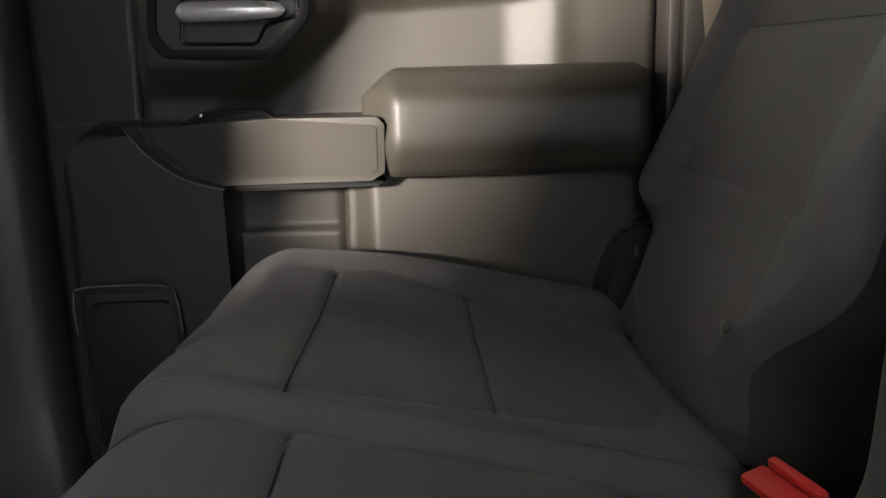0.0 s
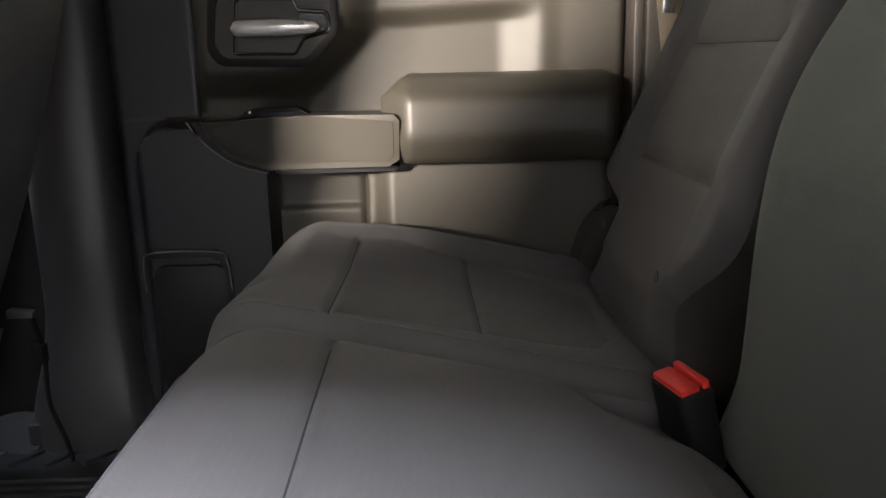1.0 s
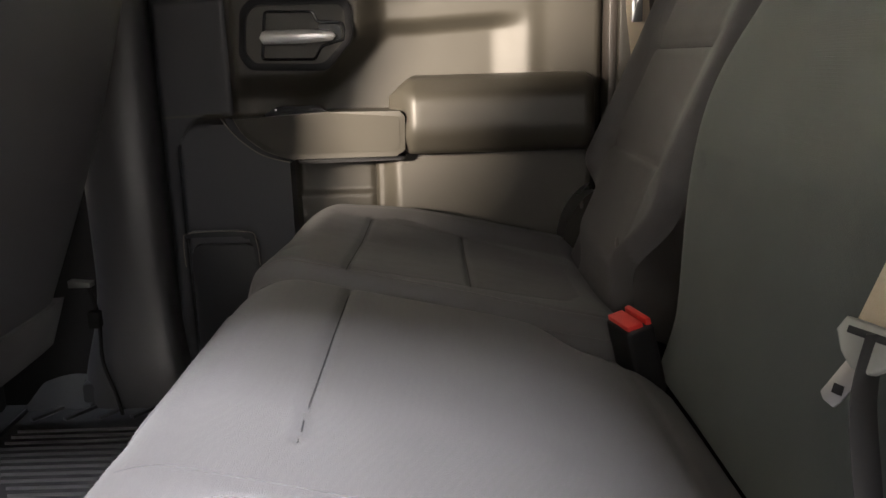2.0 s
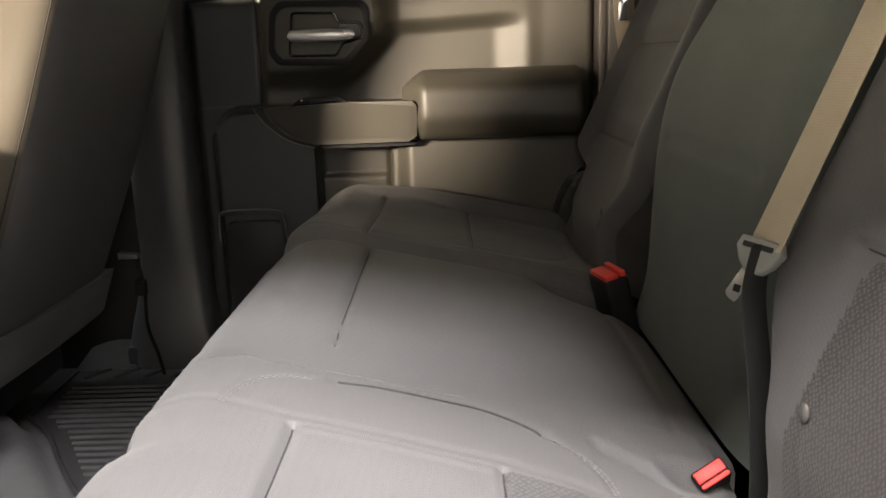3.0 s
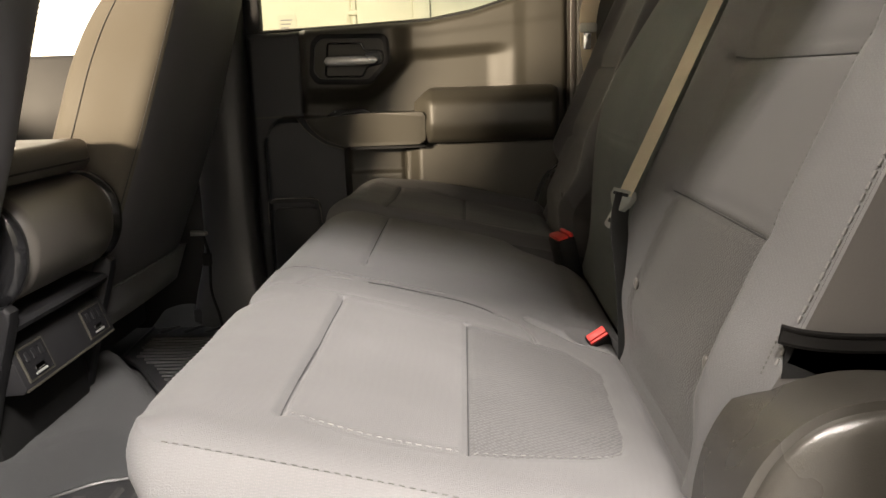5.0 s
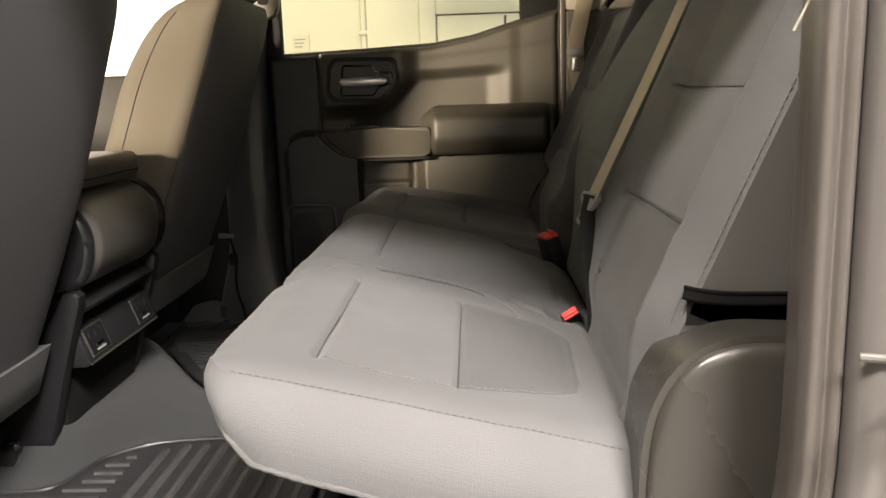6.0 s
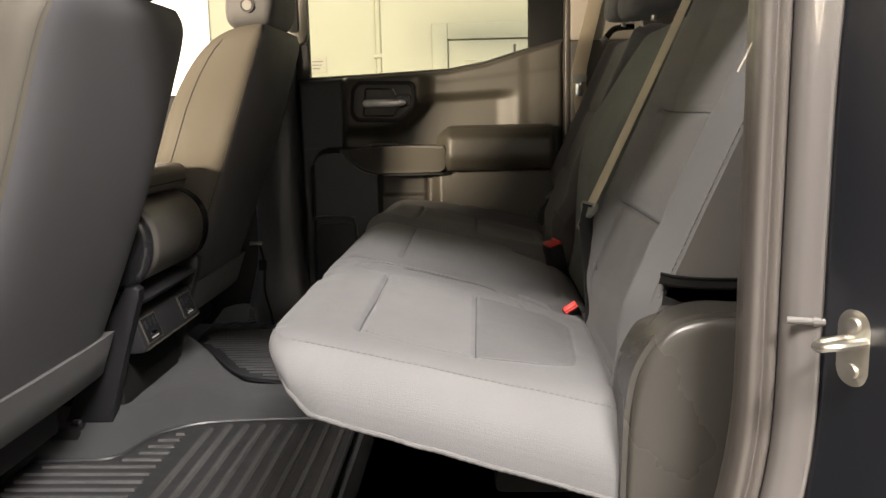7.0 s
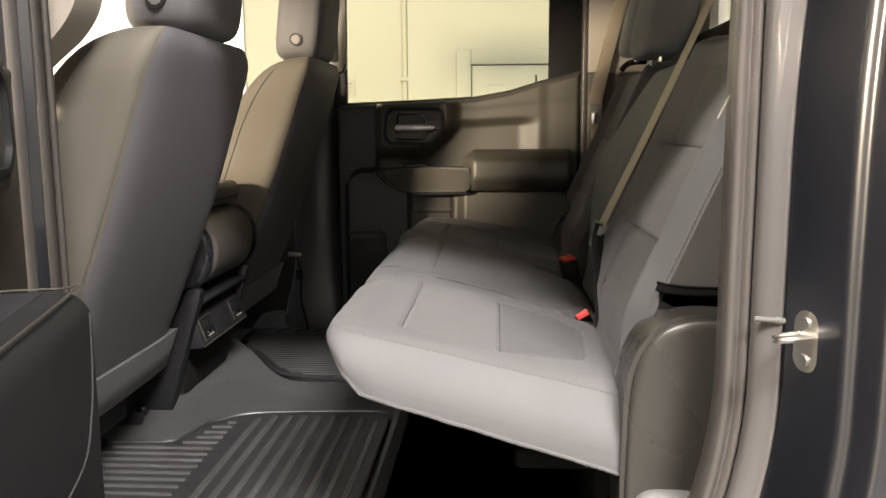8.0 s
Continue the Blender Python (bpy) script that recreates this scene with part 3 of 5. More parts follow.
def outer_backrest(bench, flip):
    Y = mirrored if flip else (lambda y: y)
    zb, zt = 0.285, 0.835

    def where(u, v):
        z = zb + v * (zt - zb)
        yo = -0.430 - 0.026 * smooth(0.335, 0.415, z) + 0.05 * max(0.0, (z - 0.76) / 0.075) ** 2
        yi = 0.008 - (0.108 if flip else 0.052) * (1 - smooth(0.34, 0.47, z)) - 0.02 * max(0.0, (z - 0.79) / 0.045) ** 2
        return yo + u * (yi - yo), z, yo, yi

    box_line = [(-0.372, 0.30), (-0.372, 0.76), (-0.09, 0.76), (-0.09, 0.40), (-0.12, 0.33)]

    def face(u, v):
        y, z, yo, yi = where(u, v)
        off = 0.020 * smooth(-0.370, -0.425, y) * smooth(0.405, 0.455, z) if flip else 0.016 * smooth(-0.362, -0.398, y) * smooth(0.27, 0.42, z)
        if flip:
            off -= 0.022 * smooth(-0.34, -0.42, y) * smooth(0.44, 0.40, z)
        off -= 0.026 * max(0.0, 1 - (y - yo) / 0.028) ** 2 if flip else 0.028 * max(0.0, 1 - (y - yo) / 0.060) ** 1.6
        off -= 0.030 * (1 - smooth(0.29, 0.365, z)) * smooth(-0.41, -0.37, y)
        off -= 0.03 * max(0.0, 1 - (yi - y) / 0.024) ** 2
        off += 0.022 * smooth(-0.12, -0.015, y) * (smooth(0.40, 0.50, z) if flip else smooth(0.30, 0.46, z))
        off -= 0.05 * max(0.0, 1 - (zt - z) / 0.04) ** 2
        for h, deep in ((0.48, 0.0058), (0.627, 0.0040)):
            end = max(0, -0.372 - y, y + 0.07)
            off -= groove(abs(z - h) + end, deep, 0.0034) + 0.0035 * math.exp(-(((z - h - 0.008) / 0.010) ** 2) - (end / 0.03) ** 2)
        off -= groove(to_line(y, z, box_line), 0.0006, 0.004)
        off += 0.0018 * noise.noise(Vector((y * 8, z * 8, 4.0 + flip)))
        return back_point(Y(y), z, off)

    def which(u, v):
        y, z, _, _ = where(u, v)
        if -0.372 < y < -0.09 and 0.30 < z < 0.76:
            return 1 if z < 0.48 else (2 if z < 0.627 else 3)
        return 0

    n = 140 if not flip else 90
    cover, low, mid, high = regions(face, n, int(n * 1.3), which, 4)
    b = part("backrest_cover", cover, SEAT, bench, "grey cloth backrest with a raised side bolster", 60)
    part("woven_panel", low, PLAIN if flip else COARSE, b, "coarse woven lower panel", 60)
    part("cloth_panel", mid, PLAIN, b, "", 60)
    part("cloth_panel", high, PLAIN, b, "", 60)
    part("edge_panel", shell(face, 50, 50, 0.12), SIDEVINYL, b, "smooth dark side of the backrest", 60)
    # Solid black block in place of the shaded gap under the bolster.
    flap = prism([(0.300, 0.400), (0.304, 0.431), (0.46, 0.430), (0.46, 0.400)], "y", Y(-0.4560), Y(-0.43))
    part("gap_shade", flap, BLACK_AND_SHADE, b, "solid black block for the shaded gap under the bolster")
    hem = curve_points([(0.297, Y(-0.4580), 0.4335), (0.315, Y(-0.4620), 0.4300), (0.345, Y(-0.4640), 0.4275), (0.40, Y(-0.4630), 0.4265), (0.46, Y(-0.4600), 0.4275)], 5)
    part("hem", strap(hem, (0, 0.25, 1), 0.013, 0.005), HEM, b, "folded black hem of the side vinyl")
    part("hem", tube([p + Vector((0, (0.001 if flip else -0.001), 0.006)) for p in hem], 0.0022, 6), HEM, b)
    edge_run = [(0.297 - 0.008 * k / 8, Y(-0.4560 + 0.001 * k), 0.432 - 0.030 * k / 8) for k in range(9)]
    part("seam_stitching", stitches(edge_run, 0.0022, 0.0022, 0.0006), STITCH, b)
    for h in (0.48, 0.627):
        v = (h - zb) / (zt - zb)
        _, _, yo, yi = where(0, v)
        run = [face((y - yo) / (yi - yo), v) + BN * 0.0008 for y in [-0.37 + 0.295 * k / 40 for k in range(41)]]
        part("seam", tube(run, 0.0009, 6), SEAM, b, "dark sewn seam")
    line = []
    for k in range(60):
        v = (0.412 + 0.39 * k / 59 - zb) / (zt - zb)
        _, _, yo, yi = where(0, v)
        line.append(face(0.004 / (yi - yo), v) + BN * 0.0008)
    part("seam_stitching", stitches([p + BN * 0.0010 for p in line], 0.0050, 0.0035, 0.0013), THREAD, b, "grey sewing thread along the bolster")
    fold = []
    for k in range(50):
        v = (0.452 + 0.33 * k / 49 - zb) / (zt - zb)
        _, _, yo, yi = where(0, v)
        fold.append(face((-0.392 - yo) / (yi - yo), v) + BN * 0.0006)
    part("seam_stitching", stitches(fold, 0.0022, 0.0034, 0.00045), THREAD, b)
    part("seam", tube([p + Vector((0.003, (0.0008 if flip else -0.0008), 0)) for p in line], 0.0012, 6), SEAM, b)
    for y, z in ((-0.105, 0.378), (-0.372, 0.38)):
        c = back_point(Y(y), z, 0.004)
        bm = bmesh.new()
        bmesh.ops.create_uvsphere(bm, u_segments=14, v_segments=8, radius=0.0056)
        for vert in bm.verts:
            vert.co = c + Vector((vert.co.x * 0.5, vert.co.y * 0.8, vert.co.z * 1.25))
        part("anchor_button", bm, BUTTON, b, "small round grey button")
    return b


def middle_backrest(bench):
    zb, zt = 0.285, 0.825

    def face(u, v):
        z = zb + v * (zt - zb)
        y0 = -0.024 + 0.02 * max(0.0, (z - 0.76) / 0.065) ** 2 - 0.02 * (1 - smooth(0.285, 0.36, z))
        y1 = mirrored(y0) - 0.040
        y = y0 + u * (y1 - y0)
        off = -0.064 + 0.098 * smooth(0.24, 0.58, z) - 0.012 * smooth(0.58, 0.70, z) - 0.020 * smooth(0.66, 0.82, z)
        off -= 0.062 * max(0.0, 1 - (y - y0) / 0.13) ** 2 + 0.05 * max(0.0, 1 - (y1 - y) / 0.06) ** 2
        off -= 0.05 * max(0.0, 1 - (zt - z) / 0.05) ** 2
        off -= groove(abs(z - 0.50) + max(0, 0.10 - y, y - 0.40), 0.0035, 0.004)
        off += 0.0018 * noise.noise(Vector((y * 8, z * 8, 11.0)))
        return back_point(y, z, off)

    b = part("backrest_cover", sheet(face, 70, 70), MIDCLOTH, bench, "grey cloth middle backrest", 60)
    part("edge_panel", shell(face, 40, 40, 0.10), MIDCLOTH, b, "", 60)
    return b


def pillow(lo, hi, p=4.0, nu=28, nv=20, lean=0.0):
    """A soft block: a rounded box between two corners, leaning back with height."""
    c = [(a + b) / 2 for a, b in zip(lo, hi)]
    h = [(b - a) / 2 for a, b in zip(lo, hi)]

    def sgn(a, q):
        return math.copysign(abs(a) ** q, a)

    bm = bmesh.new()
    rings = []
    for i in range(1, nv):
        ph = -math.pi / 2 + math.pi * i / nv
        rings.append([Vector((c[0] + h[0] * sgn(math.cos(ph), 2 / p) * sgn(math.cos(2 * math.pi * k / nu), 2 / p) + lean * h[2] * sgn(math.sin(ph), 2 / p),
                              c[1] + h[1] * sgn(math.cos(ph), 2 / p) * sgn(math.sin(2 * math.pi * k / nu), 2 / p),
                              c[2] + h[2] * sgn(math.sin(ph), 2 / p))) for k in range(nu)])
    return loft(rings, bm=bm)


def rear_headrest(bench, y, half, z0, z1, x=0.50):
    h = part("headrest", pillow((x - 0.055, y - half, z0), (x + 0.055, y + half, z1), 4.5, lean=0.2), SEAT, bench, "dark grey cloth headrest", 60)
    for dy in (-0.05, 0.05):
        part("post", tube([(x - 0.016, y + dy, z0 - 0.010), (x - 0.012, y + dy, z0 + 0.03)], 0.006, 10), STEEL, h, "steel headrest post")
    return h


bench = thing("rear_bench_seat", "grey cloth rear bench seat with three places", "seat", at=(0, 0, 0))
outer_cushion(bench, False)
middle_cushion(bench)
outer_cushion(bench, True)
outer_backrest(bench, False)
middle_backrest(bench)
outer_backrest(bench, True)
rear_headrest(bench, MID, 0.12, 0.805, 0.985, 0.437)
rear_headrest(bench, mirrored(-0.22), 0.12, 0.85, 1.03, 0.48)
rear_headrest(bench, -0.24, 0.12, 0.865, 1.04, 0.50)
# Base, tray and frame are blackened for the shade under the cushions.
part("seat_base", box((0.22, -0.42, -0.012), (0.60, 0.94, 0.15), 0.01), BLACK_AND_SHADE, bench, "seat base behind the open storage space, blackened for shade")
part("storage_tray", box((-0.13, -0.44, -0.0115), (0.22, 0.94, 0.004), 0.002), BLACK_AND_SHADE, bench, "storage tray under the cushions, blackened for shade")
part("seat_frame", box((0.10, -0.40, 0.13), (0.5, 0.90, 0.165), 0.01), BLACK_AND_SHADE, bench)


# ---- wheelhouse side trims ----
def side_trim(flip):
    Y = mirrored if flip else (lambda y: y)
    t = thing("side_trim", "black grained plastic trim with a rounded top beside the seat", "side trim", "side trims")
    arch = bulge([(0.247, 0.265), (0.251, 0.310), (0.259, 0.342), (0.276, 0.372), (0.303, 0.395), (0.340, 0.405), (0.385, 0.404), (0.43, 0.401)], 4)
    outline = [(0.243, -0.01), (0.2445, 0.17)] + arch + [(0.43, -0.01)]
    part("panel", prism(outline, "y", Y(-0.510), Y(-0.425), 0.007, 4), SIDEPLASTIC, t)
    inner = [(0.340 + (x - 0.340) * 0.93, 0.20 + (z - 0.20) * 0.968) for x, z in outline]
    core = [(0.340 + (x - 0.340) * 0.74, 0.20 + (z - 0.20) * 0.89) for x, z in outline]
    rings = [[(x, Y(w), z) for x, z in [(a[0] + (b[0] - a[0]) * g, a[1] + (b[1] - a[1]) * g) for a, b in zip(inner, core)]] for w, g in ((-0.508, 0.0), (-0.5125, 0.03), (-0.5155, 0.13), (-0.518, 0.34), (-0.5195, 0.65), (-0.520, 1.0))]
    part("raised_panel", loft(rings), SIDEPLASTIC, t, "", 60)
    return t


solid("sill_end_cover", pillow((0.258, -0.545, 0.04), (0.362, -0.500, 0.160), 3.5), PALE, "pale grey sill end cover under the side trim", "sill", "structure", smooth=60)
side_trim(False)
side_trim(True)


# ---- rear doors ----
SILL = [(-0.46, 0.733), (-0.42, 0.735), (-0.19, 0.743), (0.0, 0.752), (0.108, 0.770), (0.2, 0.797), (0.34, 0.834)]


def sill_z(x):
    for (a, za), (b, zb) in zip(SILL, SILL[1:]):
        if x <= b:
            t = (x - a) / (b - a)
            return za + (zb - za) * t
    return SILL[-1][1]


def panel_depth(x, z, front=0.044):
    """How far the door trim stands out of its base plane towards the seats."""
    upper = smooth(0.50, 0.54, z)
    # the pod round the release handle, with a slanting lower corner
    cut = max(0.0, 0.660 - z) * 1.0
    pod = smooth(-0.325, -0.295, x) * smooth(-0.040 - cut, -0.095 - cut, x) * smooth(0.555, 0.606, z)
    w = 0.036 * pod
    # the ledge under the window sill, and the hollow below it
    under = 0.690 + 0.05 * max(0.0, x)
    hollow = smooth(-0.13 - cut, -0.03 - cut, x) * smooth(0.215, 0.135, x) * smooth(under, under - 0.032, z)
    w -= 0.024 * hollow * upper
    w -= 0.005 * smooth(0.200, 0.240, x) * upper
    w += 0.002 * smooth(0.71, 0.73, z - 0.1 * max(0.0, x))
    # the front strip and its seam
    w -= 0.008 * math.exp(-(((x + 0.318) / 0.0035) ** 2)) * smooth(0.52, 0.54, z)
    # the lower part: hollow with a ledge, then the raised rear panel
    low = smooth(0.50, 0.455, z)
    w += low * 0.030 * smooth(-0.064, -0.026, x)
    w -= low * 0.006 * math.exp(-(((x + 0.074) / 0.003) ** 2))
    w -= low * 0.008 * smooth(-0.215, -0.205, x) * smooth(-0.066, -0.074, x) * smooth(0.380, 0.394, z)
    w -= low * 0.006 * smooth(-0.215, -0.205, x) * smooth(-0.066, -0.074, x)
    # the raised front panel with a round upper corner
    r = 0.05
    dx = max(0.0, -0.36 - x)
    top = 0.530 if dx <= 0 else 0.530 - (r - math.sqrt(max(0.0, r * r - min(dx, r) ** 2)))
    w += front * smooth(top + 0.004, top - 0.012, z) * smooth(-0.209, -0.216, x) * smooth(-0.425, -0.405, x)
    return w


def soften(poly, r, n=4):
    """A polygon with its corners rounded off."""
    out = []
    for k, (x, z) in enumerate(poly):
        p, a, b = Vector((x, z)), Vector(poly[k - 1]), Vector(poly[(k + 1) % len(poly)])
        s, e = p + (a - p).normalized() * min(r, (a - p).length * 0.45), p + (b - p).normalized() * min(r, (b - p).length * 0.45)
        for i in range(n + 1):
            t = i / n
            q = s * (1 - t) ** 2 + p * (2 * t * (1 - t)) + e * t * t
            out.append((q.x, q.y))
    return out


def bm_points(bm):
    return list(bm.verts)


def build_door(flip):
    """A rear door, built closed; flip: on the near side of the truck."""
    hinge = Vector((-0.47, 1.09, 0))
    Y = (lambda y: mirrored(y) - mirrored(hinge.y)) if flip else (lambda y: y - hinge.y)
    d = thing("door_2" if flip else "door_1", "", "door", kind="structure")
    X0, X1 = -0.455, 0.337

    def P(x, w, z):
        return Vector((x - hinge.x, Y(1.03 - w), z))

    def skin(u, v):
        x = X0 + u * (X1 - X0)
        z = 0.02 + v * (sill_z(x) - 0.02)
        w = panel_depth(x, z, 0.0 if flip else 0.044)
        rim = min(x - X0, X1 - x, sill_z(x) - z)
        w -= 0.018 * max(0.0, 1 - rim / 0.014) ** 2
        return P(x, w, z)

    def which(u, v):
        x = X0 + u * (X1 - X0)
        z = 0.02 + v * (sill_z(x) - 0.02)
        if flip:
            return 0
        if x < -0.318 and z > 0.533:
            return 2
        return 1 if x < -0.212 and z < 0.528 else 0

    upper, speaker, strip_bm = regions(skin, 170, 170, which, 3)
    part("trim_panel", upper, TRIM, d, "black moulded plastic door trim", 60)
    if flip:
        speaker.free()
        strip_bm.free()
    else:
        part("front_strip", strip_bm, SHELL, d, "darker strip along the door's front edge", 60)
        part("lower_front_panel", speaker, SHELL, d, "darker raised panel in front of the door pocket", 60)
    bm = bmesh.new()
    rings = []
    for k in range(41):
        x = X0 + (X1 - X0) * k / 40
        z = sill_z(x)
        rings.append([P(x, w, z + dz) for w, dz in ((-0.018, -0.006), (-0.02, 0.004), (-0.03, 0.008), (-0.055, 0.006), (-0.055, -0.02))])
    part("window_sill", loft(rings, closed=True, bm=bm), DARK, d, "black window sill trim")
    part("door_skin", box((X0 - 0.01 - hinge.x, min(Y(1.062), Y(1.10)), -0.06), (X1 - hinge.x, max(Y(1.062), Y(1.10)), 0.725), 0.006), PAINT, d, "dark painted steel outer skin")

    def slab(name, poly, w0, w1, mat, label="", r=0.004, parent=None, seg=2):
        bm = bmesh.new()
        if len(poly) < 12 and w1 > 0:
            poly = soften(poly, 0.007)
        prism([(x - hinge.x, z) for x, z in poly], "y", Y(1.03 - w0), Y(1.03 - w1), r, seg, bm)
        return part(name, bm, mat, parent or d, label)

    # release handle in its bezel
    outer = soften([(-0.280, 0.704), (-0.262, 0.722), (-0.112, 0.719), (-0.102, 0.708), (-0.102, 0.655), (-0.140, 0.613), (-0.152, 0.609), (-0.271, 0.613), (-0.287, 0.634)], 0.010)
    bx, bz = -0.194, 0.668
    inner = [(bx + (x - bx) * 0.93, bz + (z - bz) * 0.87) for x, z in outer]
    lip = [(bx + (x - bx) * 1.05, bz + (z - bz) * 1.08) for x, z in outer]
    bez = part("handle_bezel", loft([[P(x, w, z) for x, z in ring] for w, ring in ((0.026, lip), (0.0415, lip), (0.0445, outer), (0.0445, inner), (0.0365, inner))], caps=False), DARK, d, "black handle bezel")
    slab("inner_plate", [(x, z) for x, z in inner], 0.028, 0.0375, TRIM, "", 0, bez)
    cup = soften([(-0.243, 0.704), (-0.162, 0.702), (-0.157, 0.686), (-0.113, 0.683), (-0.110, 0.656), (-0.150, 0.646), (-0.163, 0.624), (-0.252, 0.626)], 0.006)
    part("cup_edge", tube([P(x, 0.0385, z) for x, z in cup + cup[:1]], 0.0026, 6), GLOSS, bez, "gloss black edge of the cup")
    slab("recess", [(-0.150, 0.650), (-0.116, 0.657), (-0.117, 0.680), (-0.155, 0.682)], 0.030, 0.0392, GLOSS, "", 0, bez)
    rings = []
    for k in range(25):
        t = k / 24
        x = -0.252 + t * 0.128
        r = 0.0118 * (1.0 - 0.25 * smooth(0.6, 1.0, t)) * min(1.0, math.sqrt(max(0.02, min(t, 1 - t) / 0.06)))
        w = (0.036 if flip else 0.053) + 0.006 * math.sin(math.pi * t)
        rings.append([P(x, w + 0.7 * r * math.cos(a), 0.661 + 0.001 * t + r * math.sin(a)) for a in [2 * math.pi * q / 14 for q in range(14)]])
    part("release_lever", loft(rings), SATIN, bez, "satin chrome release lever")
    # grab handle and arm pad
    arm = [(-0.303, 0.528), (-0.288, 0.500), (-0.255, 0.474), (-0.209, 0.459), (-0.030, 0.460), (-0.014, 0.470), (-0.012, 0.528), (-0.020, 0.537), (-0.145, 0.538)]
    bm = prism([(x, z) for x, z in arm], "y", 0, 1)
    bmesh.ops.bevel(bm, geom=[e for e in bm.edges if abs(e.verts[0].co.y - e.verts[1].co.y) < 0.5 and e.verts[0].co.y > 0.5], offset=0.009, segments=4, affect="EDGES")
    for v in bm.verts:
        face = 0.066 + 0.029 * smooth(-0.31, -0.20, v.co.x)
        w = 0.004 + v.co.y * face - 0.020 * smooth(0.530, 0.46, v.co.z) if v.co.y > 0.5 else 0.004
        v.co = P(v.co.x, w, v.co.z)
    if flip:
        bm.free()
        pod = box((-0.224, 0.0, 0.05), (0.30, 0.125, 0.503), 0.030, 5)
        for v in bm_points(pod):
            v.co = P(v.co.x, v.co.y, v.co.z + 0.006 * (v.co.z > 0.4))
        pod = part("arm_pod", pod, DARK, d, "black moulded arm rest pod")
        rim = [(-0.205, 0.012), (-0.205, 0.095), (-0.190, 0.112), (0.27, 0.112), (0.285, 0.095), (0.285, 0.012)]
        part("rim_line", tube([P(x, w, 0.5095) for x, w in bulge(rim, 4)], 0.0012, 6), TRIM, pod, "thin lighter rim round the inset top")
        inset = bmesh.new()
        prism([(x - hinge.x, Y(1.03 - w)) for x, w in [(-0.185, 0.03), (-0.185, 0.088), (0.25, 0.088), (0.25, 0.03)]], "z", 0.500, 0.5105, 0.002, 2, inset)
        part("inset_pad", inset, SHELL, pod)
        line = [(-0.185, 0.1262, 0.49), (-0.180, 0.1262, 0.44), (-0.165, 0.1262, 0.40), (-0.12, 0.1262, 0.365), (0.05, 0.1262, 0.36)]
        part("pod_seam", tube([P(*p) for p in curve_points(line, 5)], 0.0010, 6), SEAM, pod)
    else:
        part("grab_handle", bm, TRIM, d, "black plastic grab handle")
    band = [(-0.328, 0.530), (-0.303, 0.497), (-0.262, 0.466), (-0.212, 0.451), (-0.205, 0.456), (-0.256, 0.473), (-0.291, 0.502), (-0.307, 0.530)]
    if not flip:
        slab("trim_strip", band, 0.036, 0.056, DARK, "", 0.004)
    if not flip:
        # Highlights along the strip's two edges, laid on as thin pale tubes.
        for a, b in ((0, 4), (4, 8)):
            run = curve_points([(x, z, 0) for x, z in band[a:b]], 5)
            part("strip_glint", tube([P(p.x, 0.0555, p.y) for p in run], 0.0013, 6), GLINT, d, "pale line for the highlight on the trim strip's edge")
        slab("trim_strip", [(-0.20, 0.449), (-0.016, 0.451), (-0.014, 0.459), (-0.20, 0.458)], 0.02, 0.060, DARK, "", 0.003)
    if not flip:
        slab("switch_pod", [(-0.258, 0.530), (-0.232, 0.547), (-0.162, 0.548), (-0.142, 0.536), (-0.142, 0.530)], 0.026, 0.062, GLOSS, "gloss black window switch", 0.003)
    if not flip:
        slab("switch_lamp", rounded(-0.2335, 0.540, -0.2295, 0.544, 0.0015, 2), 0.061, 0.0636, CHROME, "", 0.0005)
    prof = soften([(-0.01, 0.592), (0.062, 0.590), (0.100, 0.560), (0.104, 0.500), (0.080, 0.462), (-0.01, 0.456)], 0.016, 6)
    rings = []
    for k in range(41):
        t = k / 40
        x = -0.040 + 0.048 * min(1.0, t / 0.3) if t < 0.3 else 0.008 + (t - 0.3) / 0.7 * 0.297
        g = smooth(-0.045, 0.008, x) ** 0.7 * (1 - 0.25 * smooth(0.298, 0.305, x))
        rings.append([P(x + 0.020 * smooth(0.50, 0.45, z) * (1 - g), w * (0.45 + 0.55 * g), min(max(z, 0.492 - 0.040 * g), 0.556 + 0.036 * g)) for w, z in prof])
    part("arm_pad", loft(rings, closed=True), TRIM, d, "black padded arm rest", 60)
    # lower cover
    cover = slab("lower_cover", rounded(-0.402, 0.10, -0.287, 0.310, 0.018), 0.030, 0.052, DARK, "dark ribbed lower door cover", 0.006)
    slab("cover_rim", [(-0.415, 0.318), (-0.40, 0.334), (-0.30, 0.334), (-0.283, 0.318), (-0.279, 0.25), (-0.288, 0.25), (-0.291, 0.312), (-0.303, 0.323), (-0.40, 0.323)], 0.03, 0.054, DARK, "", 0.003, cover)
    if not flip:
        # The rim's highlight, drawn as a pale tube along it.
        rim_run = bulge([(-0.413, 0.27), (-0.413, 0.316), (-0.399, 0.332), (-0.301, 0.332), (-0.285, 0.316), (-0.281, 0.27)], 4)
        part("rim_glint", tube([P(x, 0.0545, z) for x, z in rim_run], 0.0011, 6), GLINT, cover, "pale line for the highlight on the cover rim")
    # lock knob, window frame and glass
    part("lock_knob", tube([P(0.196, -0.035, 0.792), P(0.196, -0.035, 0.826)], 0.0035, 8), DARK, d)
    slab("window_frame", [(-0.475, 0.70), (-0.418, 0.735), (-0.418, 1.17), (-0.475, 1.17)], -0.06, -0.02, DARK, "black window frame", 0.006)
